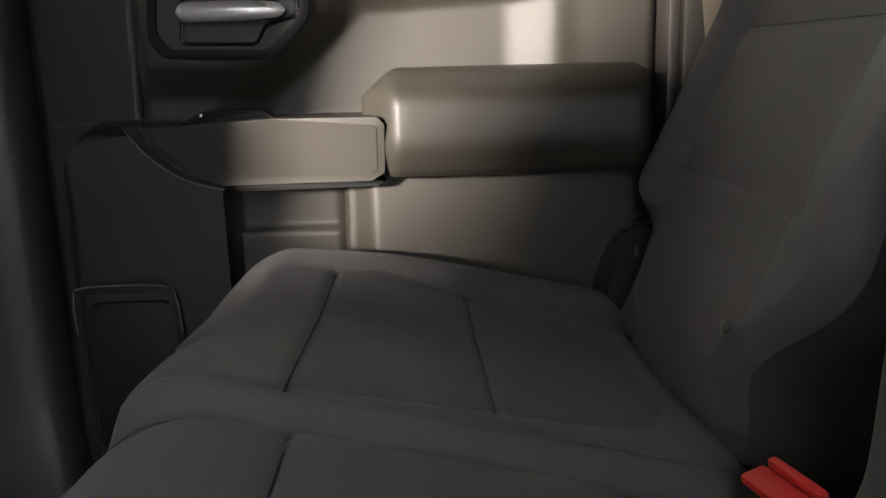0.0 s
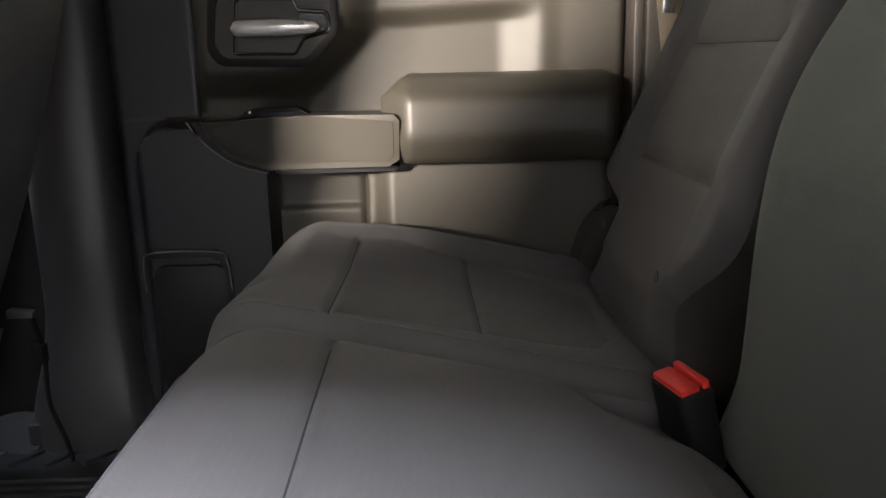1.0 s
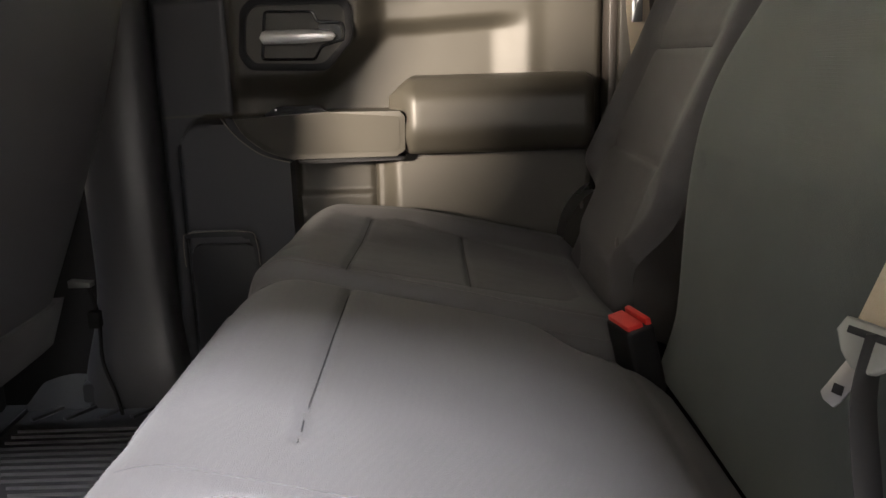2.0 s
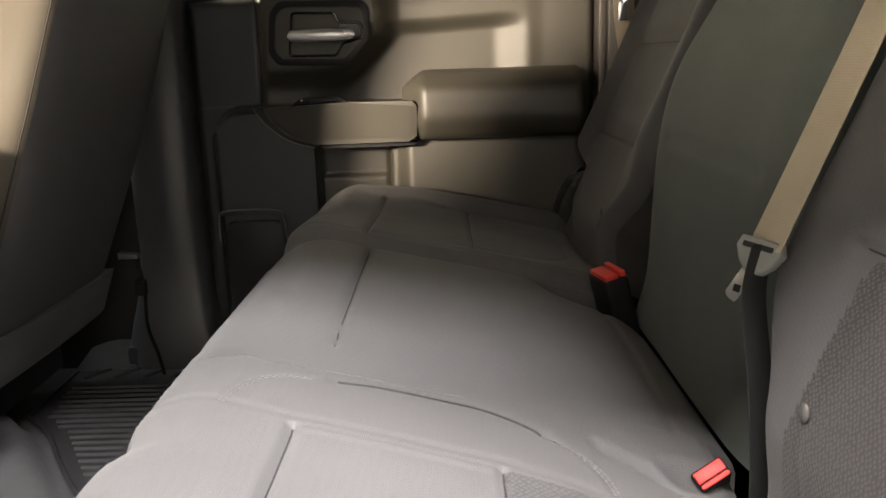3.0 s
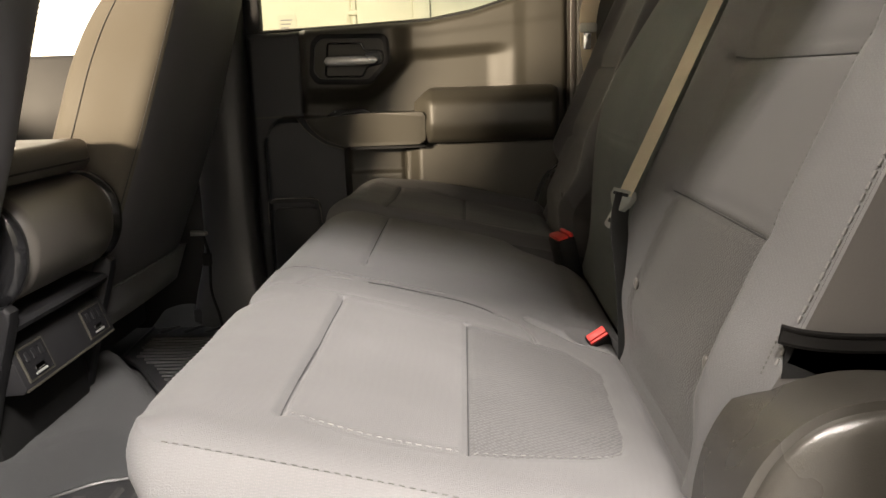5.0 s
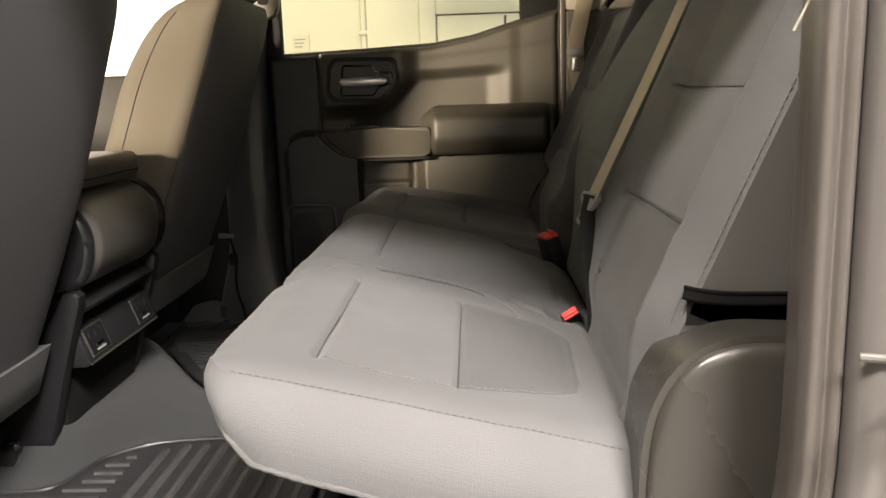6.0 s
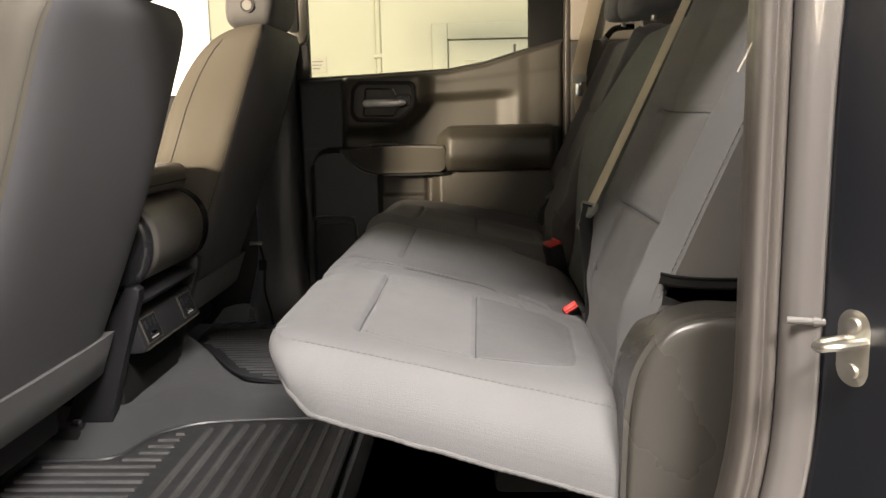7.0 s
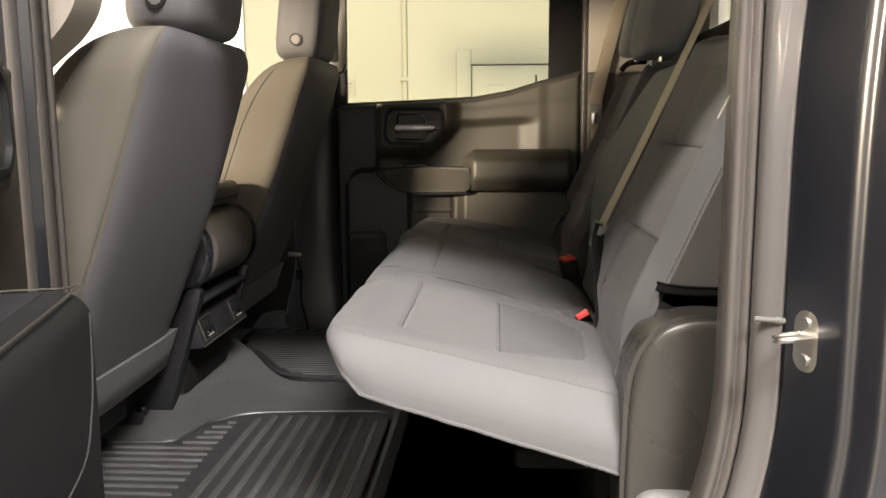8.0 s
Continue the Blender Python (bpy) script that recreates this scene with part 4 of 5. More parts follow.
    slab("window_frame", [(0.236, 0.79), (0.337, 0.83), (0.337, 1.17), (0.236, 1.17)], -0.06, -0.02, BLACK_AND_SHADE, "black window frame", 0.006)
    slab("window_frame", [(-0.475, 1.13), (0.337, 1.13), (0.337, 1.18), (-0.475, 1.18)], -0.058, -0.022, DARK, "black window frame", 0.006)
    pane = slab("pane", [(-0.43, 0.72), (0.25, 0.72), (0.25, 1.15), (-0.43, 1.15)], -0.043, -0.039, GLASS, "clear side window", 0)
    pane.visible_shadow = flip
    return d


far_door = build_door(False)
tagged(far_door, "closed rear passenger door with black moulded trim")
far_door.matrix_world = pose(-0.47, 1.09, 0)
near_door = build_door(True)
tagged(near_door, "opened rear driver side door with black moulded trim")
near_door.matrix_world = pose(-0.555, -0.665, 0, 0, 0, -75)


# ---- pillars and door frames ----
def frame_strip(name, plan, z0, z1, mat, label, category, low=0.0, high=0.0, steps=36):
    """A strip of bodywork with one cross-section in plan, running upwards."""
    rings = []
    for k in range(steps + 1):
        z = z0 + (z1 - z0) * k / steps
        dx = -low * max(0.0, 0.36 - max(z, 0.0)) ** 2
        rings.append([(x + dx + high * max(0.0, z - 0.60) ** 2 * (x > 0.385), y, z) for x, y in plan])
    return solid(name, loft(rings), mat, label, category, "structure")


frame_strip("door_seal", bulge([(0.40, -0.50), (0.356, -0.56), (0.3465, -0.600), (0.345, -0.615), (0.348, -0.626), (0.354, -0.6285), (0.359, -0.6255), (0.362, -0.6235), (0.366, -0.6275), (0.371, -0.6290), (0.3755, -0.622), (0.38, -0.60), (0.42, -0.54)]), -0.10, 1.2, JAMB, "grey rubber door seal on the rear pillar", "door seal", 0.75)
frame_strip("pillar_flange", bulge([(0.3775, -0.59), (0.3770, -0.630), (0.383, -0.6445), (0.394, -0.6545), (0.4005, -0.6600), (0.4050, -0.656), (0.44, -0.60)]), -0.10, 1.2, FLANGE, "glossy painted door flange, reflected wall put into its grey", "pillar", 0.75, 0.20)
def turning_plan(x, y, bends, step=0.002):
    """A line in plan from x, y: each bend turns to a facing angle in degrees over a length."""
    pts, now = [(x, y)], bends[0][0]
    for goal, length in bends:
        n = max(1, round(length / step))
        for k in range(n):
            a = radians(now + (goal - now) * (k + 0.5) / n)
            x, y = x - math.sin(a) * length / n, y + math.cos(a) * length / n
            pts.append((x, y))
        now = goal
    return pts


frame_strip("rear_pillar", [(0.4045, -0.63)] + turning_plan(0.4045, -0.663, [(203, 0.078), (252, 0.014), (205, 0.008), (205, 0.024), (268, 0.012)]) + [(0.80, -0.79), (0.80, -0.62)], -0.10, 1.2, PAINT, "dark blue-black painted rear door pillar", "pillar", 0.75, 0.20)
frame_strip("centre_pillar", [(-0.6270, -0.56), (-0.5310, -0.58), (-0.5310, -0.615), (-0.6070, -0.64)], -0.10, 1.2, PAINT, "dark painted centre door pillar", "pillar")
frame_strip("centre_pillar_edge", bulge([(-0.5310, -0.565), (-0.5230, -0.578), (-0.5195, -0.606), (-0.5225, -0.616), (-0.5295, -0.618)]), -0.10, 1.2, EDGEPAINT, "glossy grey edge of the centre pillar", "pillar")
frame_strip("centre_pillar_face", [(-0.5270, -0.56), (-0.5050, -0.56), (-0.5080, -0.598), (-0.5190, -0.604)], -0.10, 1.2, PAINT, "dark painted recess of the centre pillar", "pillar")
frame_strip("door_seal", bulge([(-0.5270, -0.55), (-0.5080, -0.596), (-0.5010, -0.608), (-0.4950, -0.604), (-0.4925, -0.594), (-0.4890, -0.604), (-0.4840, -0.607), (-0.4810, -0.600), (-0.4970, -0.575), (-0.5190, -0.548)]), -0.10, 1.2, DARKSEAL, "dark rubber door seal on the centre pillar", "door seal")
plain_box("centre_pillar_trim", (-0.60, -0.56, -0.05), (-0.555, -0.49, 1.18), DARK, "dark plastic centre pillar trim", "pillar", 0.015)


def far_pillar_ring(z):
    """The rounded plan of the far centre pillar trim, flaring out towards the floor."""
    flare = 0.034 * smooth(0.30, 0.03, z) ** 2
    x0, x1, yf = -0.60 - flare, -0.4575 + 0.6 * flare, 0.985 - 0.7 * flare
    plan = [(x0, 1.10), (x0, yf + 0.05), (x0 + 0.025, yf + 0.012), (x0 + 0.07, yf), (x1 - 0.035, yf + 0.004), (x1 - 0.008, yf + 0.018), (x1, yf + 0.05), (x1, 1.10)]
    return [(x, y, z) for x, y in bulge(plan, 4)]


solid("centre_pillar_trim", loft([far_pillar_ring(-0.05 + 1.23 * k / 44) for k in range(45)]), PILLAR, "black plastic centre pillar trim flaring out at the floor", "pillar", "structure", smooth=50)
upper_trim = soften([(-0.62, 0.700), (-0.585, 0.712), (-0.548, 0.746), (-0.500, 0.784), (-0.476, 0.818), (-0.464, 0.87), (-0.455, 1.20), (-0.62, 1.20)], 0.018, 5)
solid("upper_pillar_trim", prism(upper_trim, "y", -0.545, -0.475, 0.016, 5), BEIGE, "grey-beige upper trim of the centre pillar, cut off slantwise", "pillar", "structure", smooth=60)
guide_frame = thing("belt_guide", "brown plastic shoulder belt guide on the far pillar", "belt guide")
part("frame", prism(soften([(-0.470, 0.83), (-0.400, 0.83), (-0.396, 1.10), (-0.470, 1.10)], 0.03), "y", 0.955, 0.985, 0.008, 3), TRIM, guide_frame)
part("opening", prism(soften([(-0.452, 0.865), (-0.424, 0.865), (-0.424, 1.08), (-0.452, 1.08)], 0.01), "y", 0.951, 0.957), BLACK_AND_SHADE, guide_frame)
part("mount", box((-0.47, 0.975, 0.90), (-0.45, 1.01, 1.05), 0.004), DARK, guide_frame)
plain_box("rear_pillar_trim", (0.352, 0.99, 0.826), (0.74, 1.10, 1.2), BEIGE, "grey-beige upper rear pillar trim", "pillar", 0.008)
plain_box("rear_pillar_lower_trim", (0.352, 0.985, -0.05), (0.74, 1.10, 0.826), TRIM, "black lower rear pillar trim", "pillar", 0.006)
plain_box("quarter_trim", (0.44, -0.60, -0.01), (0.74, -0.50, 1.2), TRIM, "black trim behind the near seat", "pillar", 0.006)
plain_box("pillar_seal", (0.3375, 0.995, -0.05), (0.3515, 1.10, 1.18), JAMB, "grey rubber door seal", "door seal", 0.003)
plain_box("door_sill", (-0.63, 0.972, -0.05), (0.36, 1.06, 0.056), RUBBER, "dark plastic door sill plate", "sill", 0.010)
plain_box("door_sill", (-0.56, -0.64, -0.012), (0.40, -0.50, 0.002), BLACK_AND_SHADE, "dark plastic door sill plate", "sill", 0.006)

striker = thing("door_striker", "zinc plated door striker bolted to the painted pillar", "striker", at=(0.420, -0.690, 0.415))
part("plate", prism(rounded(-0.017, -0.035, 0.017, 0.035, 0.015), "x", -0.002, 0.003, 0.001), ZINC, striker)
for z in (-0.021, 0.021):
    bm = bmesh.new()
    bmesh.ops.create_cone(bm, cap_ends=True, segments=20, radius1=0.0066, radius2=0.0076, depth=0.004, matrix=pose(-0.0036, 0, z, 0, 90, 0))
    part("bolt", bm, ZINC, striker)
part("loop", tube(curve_points([(0, -0.012, 0.008), (-0.03, -0.012, 0.009), (-0.040, -0.006, 0.008), (-0.042, 0.0, 0.006), (-0.040, 0.006, 0.006), (-0.03, 0.010, 0.006), (0, 0.010, 0.006)], 4), 0.0045, 8), ZINC, striker, "bent steel loop")
part("stud", tube([(0.0, 0, 0.002), (0.024, 0, 0.002)], 0.007, 8), ZINC, striker)
striker.matrix_world = pose(0.418, -0.692, 0.417, 0, 0, 26)
pin = thing("switch_pin", "clear door switch pin on the pillar flange", "switch", at=(0.3895, -0.648, 0.4325))
part("pin", tube([(-0.016, -0.002, 0), (0.016, -0.012, 0)], 0.0034, 10), BUTTON, pin)
part("collar", tube([(0.006, -0.0088, 0), (0.012, -0.0106, 0)], 0.0048, 10), BUTTON, pin)

clip = thing("seal_clip", "small pale plastic clip caught on the door seal", "clip")
part("clip", tube([(0.3475, -0.602, 0.694), (0.343, -0.602, 0.684), (0.334, -0.601, 0.665)], 0.0011, 8), BEIGE, clip)


# ---- front seats ----
def seat_rear_x(z):
    return -0.40 + (z - 0.81) * 0.364


def front_seat(y0, y1, rise, label, taper=0.10):
    s = thing("front_seat", label, "seat", "front seats")
    yc = (y0 + y1) / 2
    rings, rear_edges, side_line, driver = [], ([], []), [], y0 < 0
    zs = [0.235 + 0.5525 * k / 30 for k in range(31)] + [0.80, 0.81, 0.818, 0.822]
    for z in zs:
        t = (z - 0.235) / 0.575
        z += rise * max(0.0, t)
        half = (y1 - y0) / 2 * (1 - taper * smooth(0.35, 1.05, t))
        k = 0.0 if z <= 0.785 + rise else min(1.0, (z - 0.785 - rise) / 0.038)
        shrink = 1 - 0.5 * (1 - math.sqrt(max(0.0, 1 - k * k)))
        xr = seat_rear_x(z) + 0.012 * math.sin(math.pi * min(1, max(0, t)))
        xf = xr - 0.200 + 0.130 * (1 - math.sqrt(max(0.0, 1 - max(0.0, (z - rise - 0.60) / 0.222) ** 2)))
        ky = min(1.0, max(0.0, (z - 0.742 - rise) / 0.080))
        xc, hx, hy = (xr + xf) / 2, (xr - xf) / 2 * shrink, half * (1 - (0.24 if driver else 0.16) * (1 - math.sqrt(max(0.0, 1 - ky * ky))))
        ring = []
        for q in range(48):
            a = 2 * math.pi * q / 48
            px, py = math.copysign(abs(math.cos(a)) ** 0.34, math.cos(a)), math.copysign(abs(math.sin(a)) ** 0.34, math.sin(a))
            ring.append(Vector((xc + hx * px, yc + hy * py, z)))
        rings.append(ring)
        if 0.25 < z < 0.80:
            for e, sg in enumerate((-1, 1)):
                rear_edges[e].append(Vector((xc + hx * 0.80, yc + sg * (hy * 0.955 + 0.0006), z)))
        if 0.30 < z < 0.79 + rise:
            side_line.append(Vector((xc - hx * 0.42, yc - hy * 0.9995 - 0.0006, z)))
    back_bm = loft([ring[41:] + ring[:8] for ring in rings], closed=False, caps=False)
    side_bm = loft([ring[7:42] for ring in rings], closed=False, caps=False)
    back_bm.faces.new([back_bm.verts.new(p) for p in rings[-1]])
    shell_part = part("backrest", back_bm, BACKING, s, "grey vinyl covered backrest shell", 60)
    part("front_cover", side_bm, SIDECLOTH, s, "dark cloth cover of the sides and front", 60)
    for e in rear_edges:
        if driver:
            part("seam_stitching", stitches(e, 0.0035, 0.004, 0.0006), STITCH, shell_part)
        else:
            part("seam", tube(e, 0.0011, 6), SEAM, shell_part, "dark sewn seam")
    part("side_seam", tube(side_line[20 if driver else 0:], 0.0008, 6), DULL, s, "sewn seam along the side")
    low = []
    for z in (0.150, 0.156, 0.20, 0.240, 0.2395):
        x = seat_rear_x(z) + 0.006
        if z == 0.150:
            x -= 0.008
        pts = [(x - 0.12, y0 + 0.03), (x - 0.02, y0 + 0.012), (x - 0.002, y0 + 0.03), (x + 0.004, yc), (x - 0.002, y1 - 0.03), (x - 0.02, y1 - 0.012), (x - 0.12, y1 - 0.03)]
        low.append([Vector((a, b, z)) for a, b in bulge(pts, 6)])
    part("lower_cover", loft(low), SEAT, s, "lighter cloth panel under the backrest", 60)
    part("cushion", pillow((-1.12, y0 + 0.01, 0.13), (-0.64, y1 - 0.01, 0.34), 5), SEAT, s, "grey cloth seat cushion", 60)
    part("track", box((-1.05, y0 + 0.05, 0.0), (-0.80, y0 + 0.09, 0.06), 0.006), DARK, s, "dark seat track")
    part("track", box((-1.05, y1 - 0.09, 0.0), (-0.80, y1 - 0.05, 0.06), 0.006), DARK, s, "dark seat track")
    part("riser", box((-1.0, y0 + 0.06, 0.06), (-0.70, y1 - 0.06, 0.14), 0.01), DARK, s)
    hx = -0.445
    h = part("headrest", pillow((hx - 0.07, yc - 0.13, 0.822 + rise), (hx + 0.06, yc + 0.13, 1.04 + rise), 5.5, lean=0.12), SEAT, s, "grey cloth headrest", 60)
    for dy in (-0.06, 0.06):
        part("post", tube([(hx - 0.02, yc + dy, 0.78 + rise), (hx - 0.01, yc + dy, 0.86 + rise)], 0.006, 10), CHROME, h)
    b = tube([(hx - 0.012, yc - 0.115, 0.872 + rise), (hx - 0.012, yc - 0.1325, 0.872 + rise)], 0.0165, 24)
    part("button_ring", b, DARK, h, "black ring of the release button")
    part("release_button", tube([(hx - 0.012, yc - 0.13, 0.872 + rise), (hx - 0.012, yc - 0.1345, 0.872 + rise)], 0.0115, 20), BUTTON, h, "round grey release button")
    return s


front_seat(-0.455, 0.05, -0.012, "grey driver seat with a stitched back", 0.03)
front_seat(0.45, 0.92, 0.02, "grey front passenger seat with a stitched back")

# ---- middle console between the front seats ----
con = thing("centre_console", "dark centre console with a padded arm rest and power sockets", "console")
ROLL = [(-0.76, 0.474), (-0.62, 0.474), (-0.590, 0.469), (-0.566, 0.453), (-0.549, 0.428), (-0.5435, 0.395), (-0.550, 0.358), (-0.570, 0.327), (-0.600, 0.312), (-0.68, 0.308), (-0.76, 0.31)]
ROLL = bulge(ROLL, 4)


def roll_section(grow):
    return [(-0.64 + (x + 0.64) * grow, 0.39 + (z - 0.39) * grow) for x, z in ROLL]


def padded(y0, y1, soft, puff):
    """The roll between two ends, its edges rounded and its middle slightly full."""
    rings = []
    for k in range(25):
        t = k / 24
        d = min(t, 1 - t) * (y1 - y0)
        g = 1 - 0.10 * max(0.0, 1 - d / soft) ** 2 + puff * math.sin(math.pi * t)
        rings.append([(x, y0 + t * (y1 - y0), z) for x, z in roll_section(g)])
    return loft(rings)


part("arm_rest", padded(0.118, 0.402, 0.014, 0.0), VINYL, con, "padded grey arm rest roll", 60)
for y in (0.084, 0.404):
    cap = part("roll_cap", padded(y, y + 0.030, 0.012, 0.02), GLOSS, con, "black plastic end cap", 60)
    part("cap_groove", tube([(x, y + 0.015, z) for x, z in roll_section(1.012)[8:-8]], 0.0022, 6), BLACK_AND_SHADE, cap)
part("lid", box((-0.92, 0.112, 0.480), (-0.577, 0.408, 0.533), 0.016, 4), VINYL, con, "grey padded lid", 60)
part("lid_seam", tube([(-0.5765, 0.125, 0.497), (-0.5765, 0.395, 0.497)], 0.0016, 6), SEAM, con)
part("body", box((-0.95, 0.10, 0.02), (-0.622, 0.40, 0.34), 0.02), BLACK_AND_SHADE, con)
for y in (0.070, 0.402):
    part("side_post", prism([(-0.74, 0.045), (-0.640, 0.045), (-0.606, 0.174), (-0.567, 0.295), (-0.5635, 0.311), (-0.572, 0.319), (-0.594, 0.314), (-0.66, 0.20)], "y", y, y + 0.028, 0.006, 3), DARK, con, "black plastic side post")
part("tray", prism([(-0.625, 0.285), (-0.574, 0.276), (-0.570, 0.284), (-0.575, 0.290), (-0.625, 0.298)], "y", 0.099, 0.401, 0.002), DARK, con, "shelf under the arm rest")
part("socket_plate", prism([(-0.64, 0.175), (-0.578, 0.178), (-0.571, 0.186), (-0.591, 0.243), (-0.62, 0.262), (-0.64, 0.262)], "y", 0.099, 0.401, 0.003), DARK, con, "black socket plate")
part("plate_edge", tube([(-0.572, 0.102, 0.1835), (-0.572, 0.398, 0.1835)], 0.0028, 6), TRIM, con)


def on_plate(y, s, out):
    """A point of the leaning socket plate: s runs up it from 0 to 1."""
    return Vector((-0.571 - 0.020 * s + 0.94 * out, y, 0.186 + 0.057 * s + 0.33 * out))


def plate_block(y0, y1, s0, s1, lift, deep=0.004):
    ring = lambda out: [on_plate(y0, s0, out), on_plate(y1, s0, out), on_plate(y1, s1, out), on_plate(y0, s1, out)]
    bm = loft([ring(-deep), ring(lift)])
    bmesh.ops.bevel(bm, geom=list(bm.edges), offset=0.0006, segments=1, affect="EDGES")
    return bm


for y in (0.112, 0.312):
    m = part("power_socket", plate_block(y, y + 0.074, 0.10, 0.98, 0.0022), TRIM, con, "black framed power socket")
    part("face", plate_block(y + 0.0035, y + 0.0705, 0.14, 0.94, 0.0030), GLOSS, m)
    for k in range(3):
        part("slot_rib", plate_block(y + 0.012 + 0.020 * k, y + 0.022 + 0.020 * k, 0.58, 0.84, 0.0038), DARK, m)
    part("port", plate_block(y + 0.024, y + 0.050, 0.30, 0.42, 0.0042), CHROME, m)
    part("port", plate_block(y + 0.020, y + 0.054, 0.20, 0.26, 0.0038), GREYPLASTIC, m)
rail = thing("seat_track_cover", "black plastic seat track end cover on the carpet", "track cover")
part("cover", box((-0.82, 0.050, 0.0), (-0.700, 0.100, 0.046), 0.006), DARK, rail)
part("knob", pillow((-0.722, 0.056, 0.030), (-0.694, 0.094, 0.060), 2.6), GLOSS, rail, "round black knob at the end")


# ---- floor: carpet hump and rubber mats ----
def hump(u, v):
    x, y = -0.95 + u * 1.2, -0.05 + v * 0.86
    a, b = 0.175 - 0.16 * smooth(-0.52, -0.62, x), 0.435 + 0.30 * smooth(-0.45, -0.75, x)
    z = (0.034 + 0.045 * smooth(-0.42, -0.60, x)) * smooth(a, a + 0.09, y) * smooth(b, b - 0.09, y) * smooth(-0.10, -0.36, x) + 0.002 * noise.noise(Vector((x * 20, y * 20, 0)))
    return Vector((x, y, z - 0.008))


solid("floor_hump", sheet(hump, 60, 40), CARPET, "grey carpet over the raised middle of the floor", "carpet", "structure", smooth=60)


def floor_mat(name, outline, ribs, label, rib_mat):
    m = thing(name, label, "mat", "rubber floor mats")
    part("base", prism(outline, "z", 0.001, 0.009, 0.002), RUBBER, m)
    rim = [(x, y, 0.011) for x, y in outline + outline[:1]]
    part("rim", tube(rim, 0.0038, 6), RUBBER, m, "raised rubber rim")
    for (ax, ay), (bx, by), width in ribs:
        steps = [(ax + (bx - ax) * k / 40, ay + (by - ay) * k / 40) for k in range(41)]
        kept = [p for p in steps if inside(p[0], p[1], outline) and to_line(p[0], p[1], outline + outline[:1]) > 0.022]
        if len(kept) < 4:
            continue
        (ax, ay), (bx, by) = kept[0], kept[-1]
        p, q = Vector((ax, ay, 0.009)), Vector((bx, by, 0.009))
        w = Vector((-(q - p).y, (q - p).x, 0)).normalized() * width / 2
        up = Vector((0, 0, 0.0045))
        bm = loft([[e - w, e - w * 0.6 + up, e + w * 0.6 + up, e + w] for e in (p, q)], closed=True)
        part("rib", bm, rib_mat, m)
    return m


ribs = []
for k in range(21):
    y = -0.50 + 0.030 * k
    ribs.append(((-0.755, y), (-0.508, y), 0.010))
for k in range(9):
    x = -0.466 + 0.034 * k
    ribs.append(((x, -0.50), (x, 0.16), 0.014))
NEAR_MAT = bulge([(-0.165, -0.52), (-0.17, -0.24), (-0.172, 0.12), (-0.182, 0.172), (-0.22, 0.182), (-0.40, 0.170), (-0.496, 0.153), (-0.545, 0.118), (-0.571, 0.085), (-0.585, 0.03), (-0.60, -0.005), (-0.63, -0.022), (-0.734, -0.029), (-0.76, -0.05), (-0.765, -0.52)], 4)
floor_mat("floor_mat", NEAR_MAT, ribs, "ribbed black rubber floor mat with dusty ribs", RIB)
ribs = []
for k in range(21):
    y = 0.445 + 0.0215 * k
    ribs.append(((-0.70, y), (-0.17, y), 0.008))
for k in range(7):
    ribs.append(((-0.70 + 0.06 * k, 0.92), (-0.66 + 0.06 * k, 0.98), 0.012))
floor_mat("floor_mat", bulge([(-0.73, 0.99), (-0.17, 0.99), (-0.165, 0.42), (-0.19, 0.40), (-0.364, 0.422), (-0.475, 0.448), (-0.524, 0.487), (-0.593, 0.585), (-0.652, 0.675), (-0.72, 0.745)], 3), ribs, "ribbed black rubber floor mat below the far seat", RUBBER)


flap_piece = thing("carpet_flap", "grey carpet flap folded up beside the rubber mat", "carpet flap")
part("flap", sheet(lambda u, v: Vector((-0.735 + 0.12 * u + 0.02 * v, 0.955 + 0.055 * v + 0.012 * math.sin(3 * u), 0.010 + 0.035 * v + 0.012 * math.sin(math.pi * u) * v)), 10, 8), CARPET, flap_piece, "", 60)
cable = thing("seat_cable", "thin black cable hanging from under the far front seat", "cable")
part("wire", tube(curve_points([(-0.560, 0.905, 0.26), (-0.552, 0.912, 0.20), (-0.556, 0.915, 0.12), (-0.545, 0.925, 0.055), (-0.540, 0.93, 0.012)], 5), 0.0035, 8), BLACK_AND_SHADE, cable)
part("plug", box((-0.566, 0.898, 0.185), (-0.546, 0.916, 0.215), 0.003), BLACK_AND_SHADE, cable)
part("bracket", prism([(-0.585, 0.262), (-0.548, 0.262), (-0.548, 0.270), (-0.585, 0.274)], "y", 0.885, 0.905, 0.001), STEEL, cable, "small bright seat bracket")


# ---- pull strap and tag ----
lever = thing("release_strap", "black folding release strap on top of the far backrest", "release strap")
LEVER_A, LEVER_B, LEVER_C = Vector((0.436, 0.90, 0.818)), Vector((0.462, 0.90, 0.846)), Vector((0.515, 0.90, 0.852))
part("strap", tube(curve_points([LEVER_A, LEVER_B, LEVER_C], 6), 0.0085, 10), GLOSS, lever)
part("tip", tube([LEVER_A + Vector((-0.006, -0.004, -0.006)), LEVER_A + Vector((0.004, -0.004, 0.004))], 0.0092, 12), STEEL, lever, "bright strap tip")


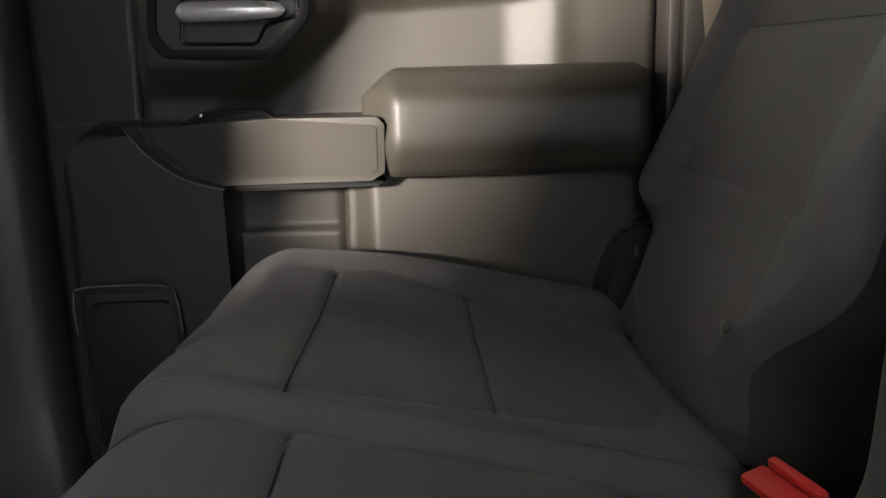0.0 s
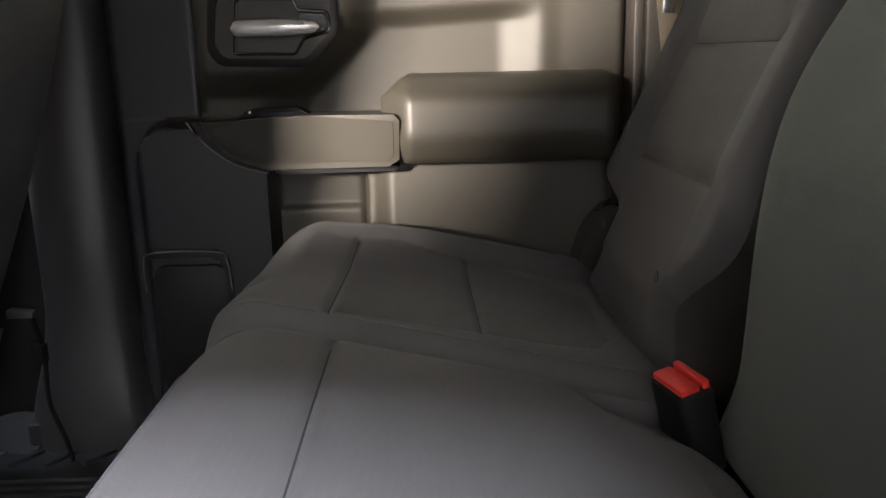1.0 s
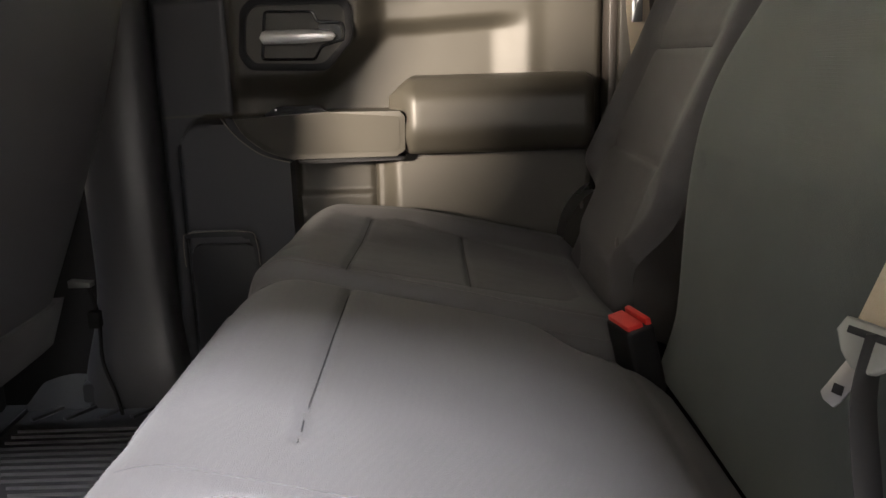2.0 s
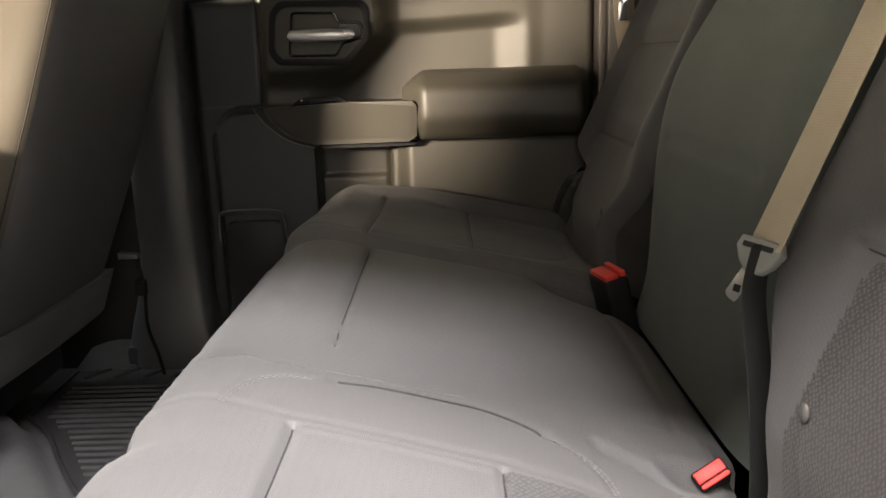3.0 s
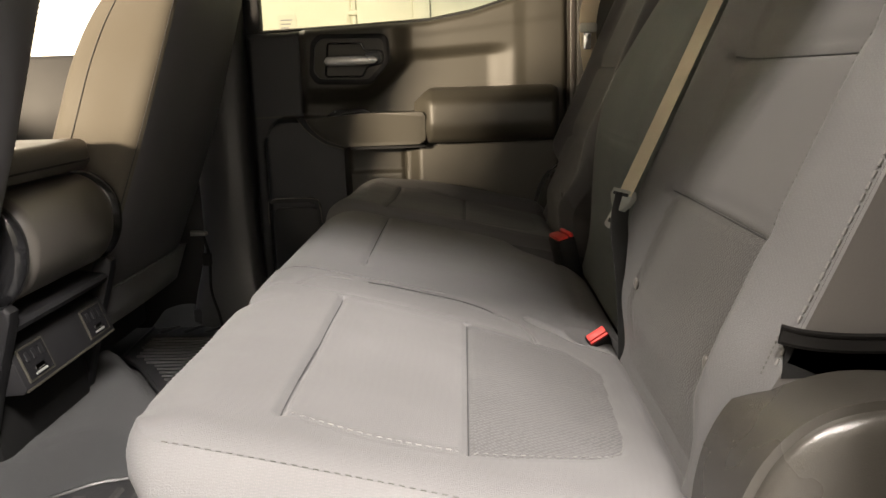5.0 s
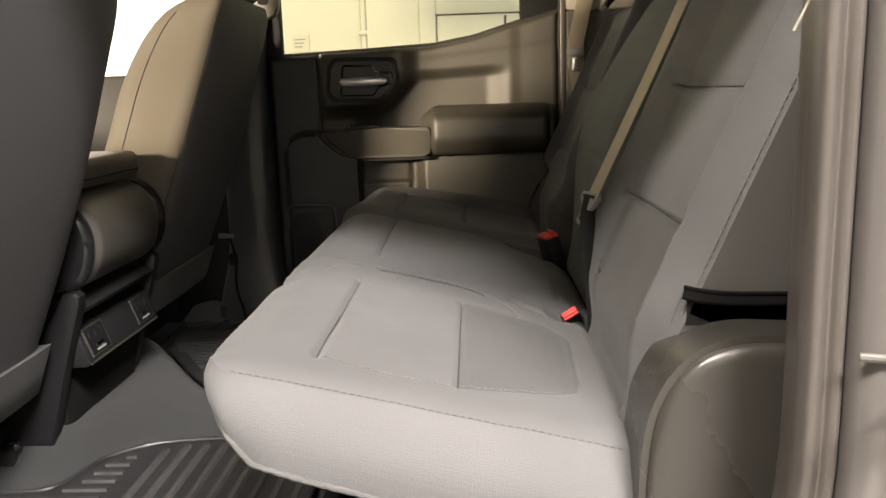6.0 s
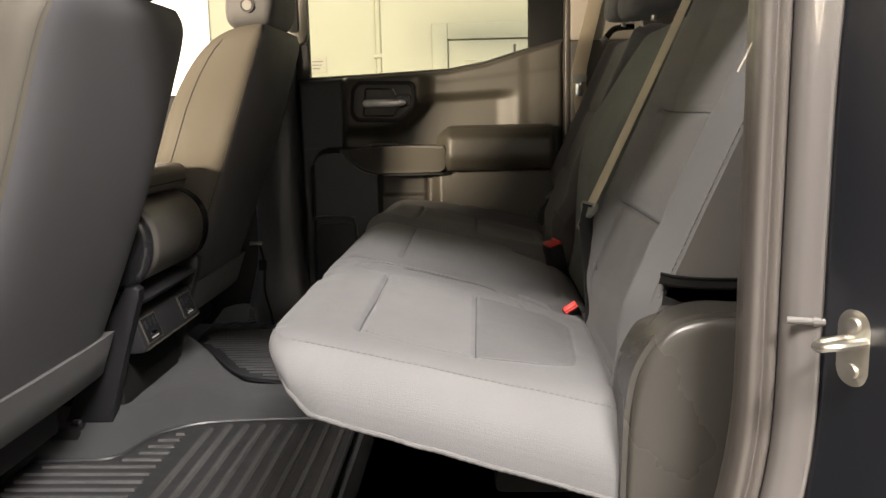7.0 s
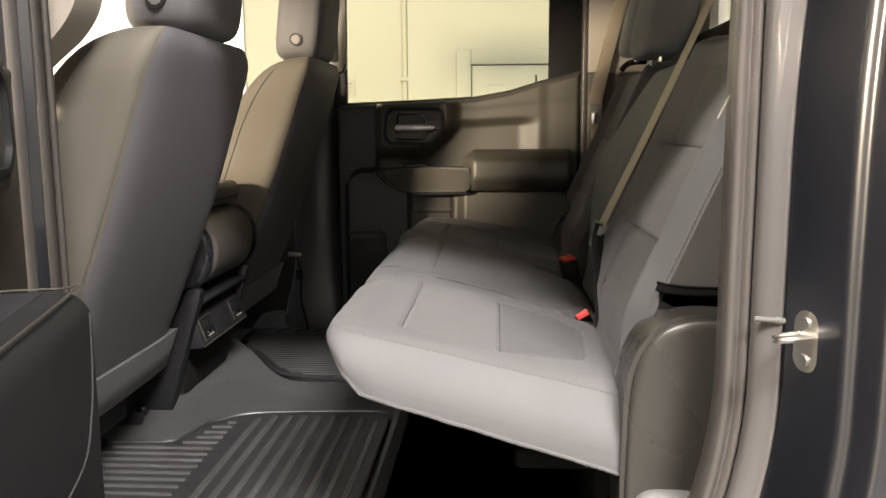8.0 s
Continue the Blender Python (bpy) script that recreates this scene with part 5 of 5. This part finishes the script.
# ---- belts and buckles ----
def buckle(x, y, z, along, facing, size, label):
    """along: the way of the button's long edge; facing: the way that the button looks."""
    b = thing("belt_buckle", label, "buckle", "belt buckles", (x, y, z))
    up = Vector(facing).normalized()
    long = (Vector(along) - up * Vector(along).dot(up)).normalized()
    turned = Matrix((long.cross(up), long, up)).transposed().to_4x4()
    b.matrix_world = Matrix.Translation((x, y, z)) @ turned @ Matrix.Scale(size, 4)
    part("housing", box((-0.0148, -0.0245, -0.075), (0.0148, 0.0245, 0.0), 0.005, 3), DARK, b)
    part("release_button", box((-0.0125, -0.022, -0.006), (0.0045, 0.022, 0.004), 0.0025), RED, b, "red release button")
    part("release_lip", box((0.0065, -0.022, -0.006), (0.013, 0.022, 0.006), 0.002), RED, b, "red edge of the slot")
    part("stalk", strap([(0, 0, -0.07), (0.004, 0, -0.10), (0.02, 0, -0.13)], (0, 1, 0), 0.045, 0.003), WEBDARK, b)
    return b


buckle(0.250, 0.440, 0.328, (-0.242, 0.970, 0.0), (-0.235, -0.059, 0.970), 1.15, "black belt buckle with a red button, standing between the cushions")
buckle(0.241, -0.022, 0.291, (0.80, 0.0, 0.60), (-0.25, -0.75, 0.62), 0.57, "black belt buckle with a red button, sunk between the cushions")

belt = thing("seat_belt", "grey-beige middle seat belt hanging down the backrest", "seat belt")
low_end, top_end = Vector((0.275, -0.012, 0.467)), Vector((0.531, 0.080, 1.0))
part("webbing", strap([low_end.lerp(top_end, k / 12) + Vector((0.004 * math.sin(math.pi * k / 12), 0, 0)) for k in range(13)], (-0.20, 0.98, 0.0), 0.038, 0.0016), WEB, belt, "grey-beige webbing")
dn = [back_point(y, z, off) for y, z, off in ((-0.013, 0.455, 0.038), (-0.016, 0.42, 0.028), (-0.024, 0.37, -0.002), (-0.028, 0.32, -0.030), (-0.030, 0.28, -0.05))]
part("webbing", strap(curve_points(dn, 5), (0.80, 0.60, 0), 0.031, 0.0016), WEBDARK, belt, "dark lower webbing")
spot = Matrix.Translation(Vector((0.273, -0.011, 0.463))) @ Matrix.Scale(0.70, 4) @ Matrix(((-0.50, -0.82, 0.28, 0), (0.86, -0.50, 0.10, 0), (0.06, 0.29, 0.955, 0), (0, 0, 0, 1)))


def placed(bm):
    """Moves a piece of the belt tongue from its own axes to its place."""
    for v in bm.verts:
        v.co = spot @ v.co
    return bm


part("tongue_guide", placed(prism([(-0.024, 0.016), (-0.029, 0.004), (-0.020, -0.012), (-0.008, -0.022), (0.008, -0.022), (0.020, -0.012), (0.029, 0.004), (0.024, 0.016)], "y", -0.007, 0.007, 0.003, 3)), GREYPLASTIC, belt, "grey plastic tongue guide")
part("slot", placed(box((-0.019, 0.005, 0.004), (0.019, 0.0085, 0.010), 0.001)), SEAM, belt)
part("tongue", placed(prism([(-0.003, -0.018), (0.010, -0.052), (0.014, -0.057), (0.024, -0.054), (0.028, -0.049), (0.016, -0.018)], "y", -0.0012, 0.0012, 0.0004)), STEEL, belt, "steel belt tongue")
part("tongue_hole", placed(box((0.010, 0.0011, -0.046), (0.019, 0.0016, -0.038))), SEAM, belt)


def shoulder_belt(flip):
    b = thing("seat_belt", "grey-beige shoulder belt hanging beside the backrest", "seat belt")
    pts = [(0.56, -0.475, 1.10), (0.53, -0.48, 0.95), (0.50, -0.478, 0.78), (0.48, -0.475, 0.60), (0.47, -0.472, 0.44)]
    if flip:
        pts = [(0.47, 0.965, 1.12), (0.425, 0.958, 0.96), (0.385, 0.945, 0.80), (0.371, 0.940, 0.715), (0.385, 0.945, 0.60), (0.40, 0.95, 0.45)]
    part("webbing", strap(curve_points(pts, 5), (0.9, 0.4 if flip else -0.5, 0), 0.046, 0.0016), WEB, b, "grey-beige webbing")
    if flip:
        part("tongue_guide", box((0.350, 0.928, 0.706), (0.392, 0.944, 0.728), 0.005), GREYPLASTIC, b)
        part("tongue", box((0.361, 0.934, 0.668), (0.379, 0.938, 0.707), 0.001), CHROME, b)
    return b


shoulder_belt(False)
shoulder_belt(True)
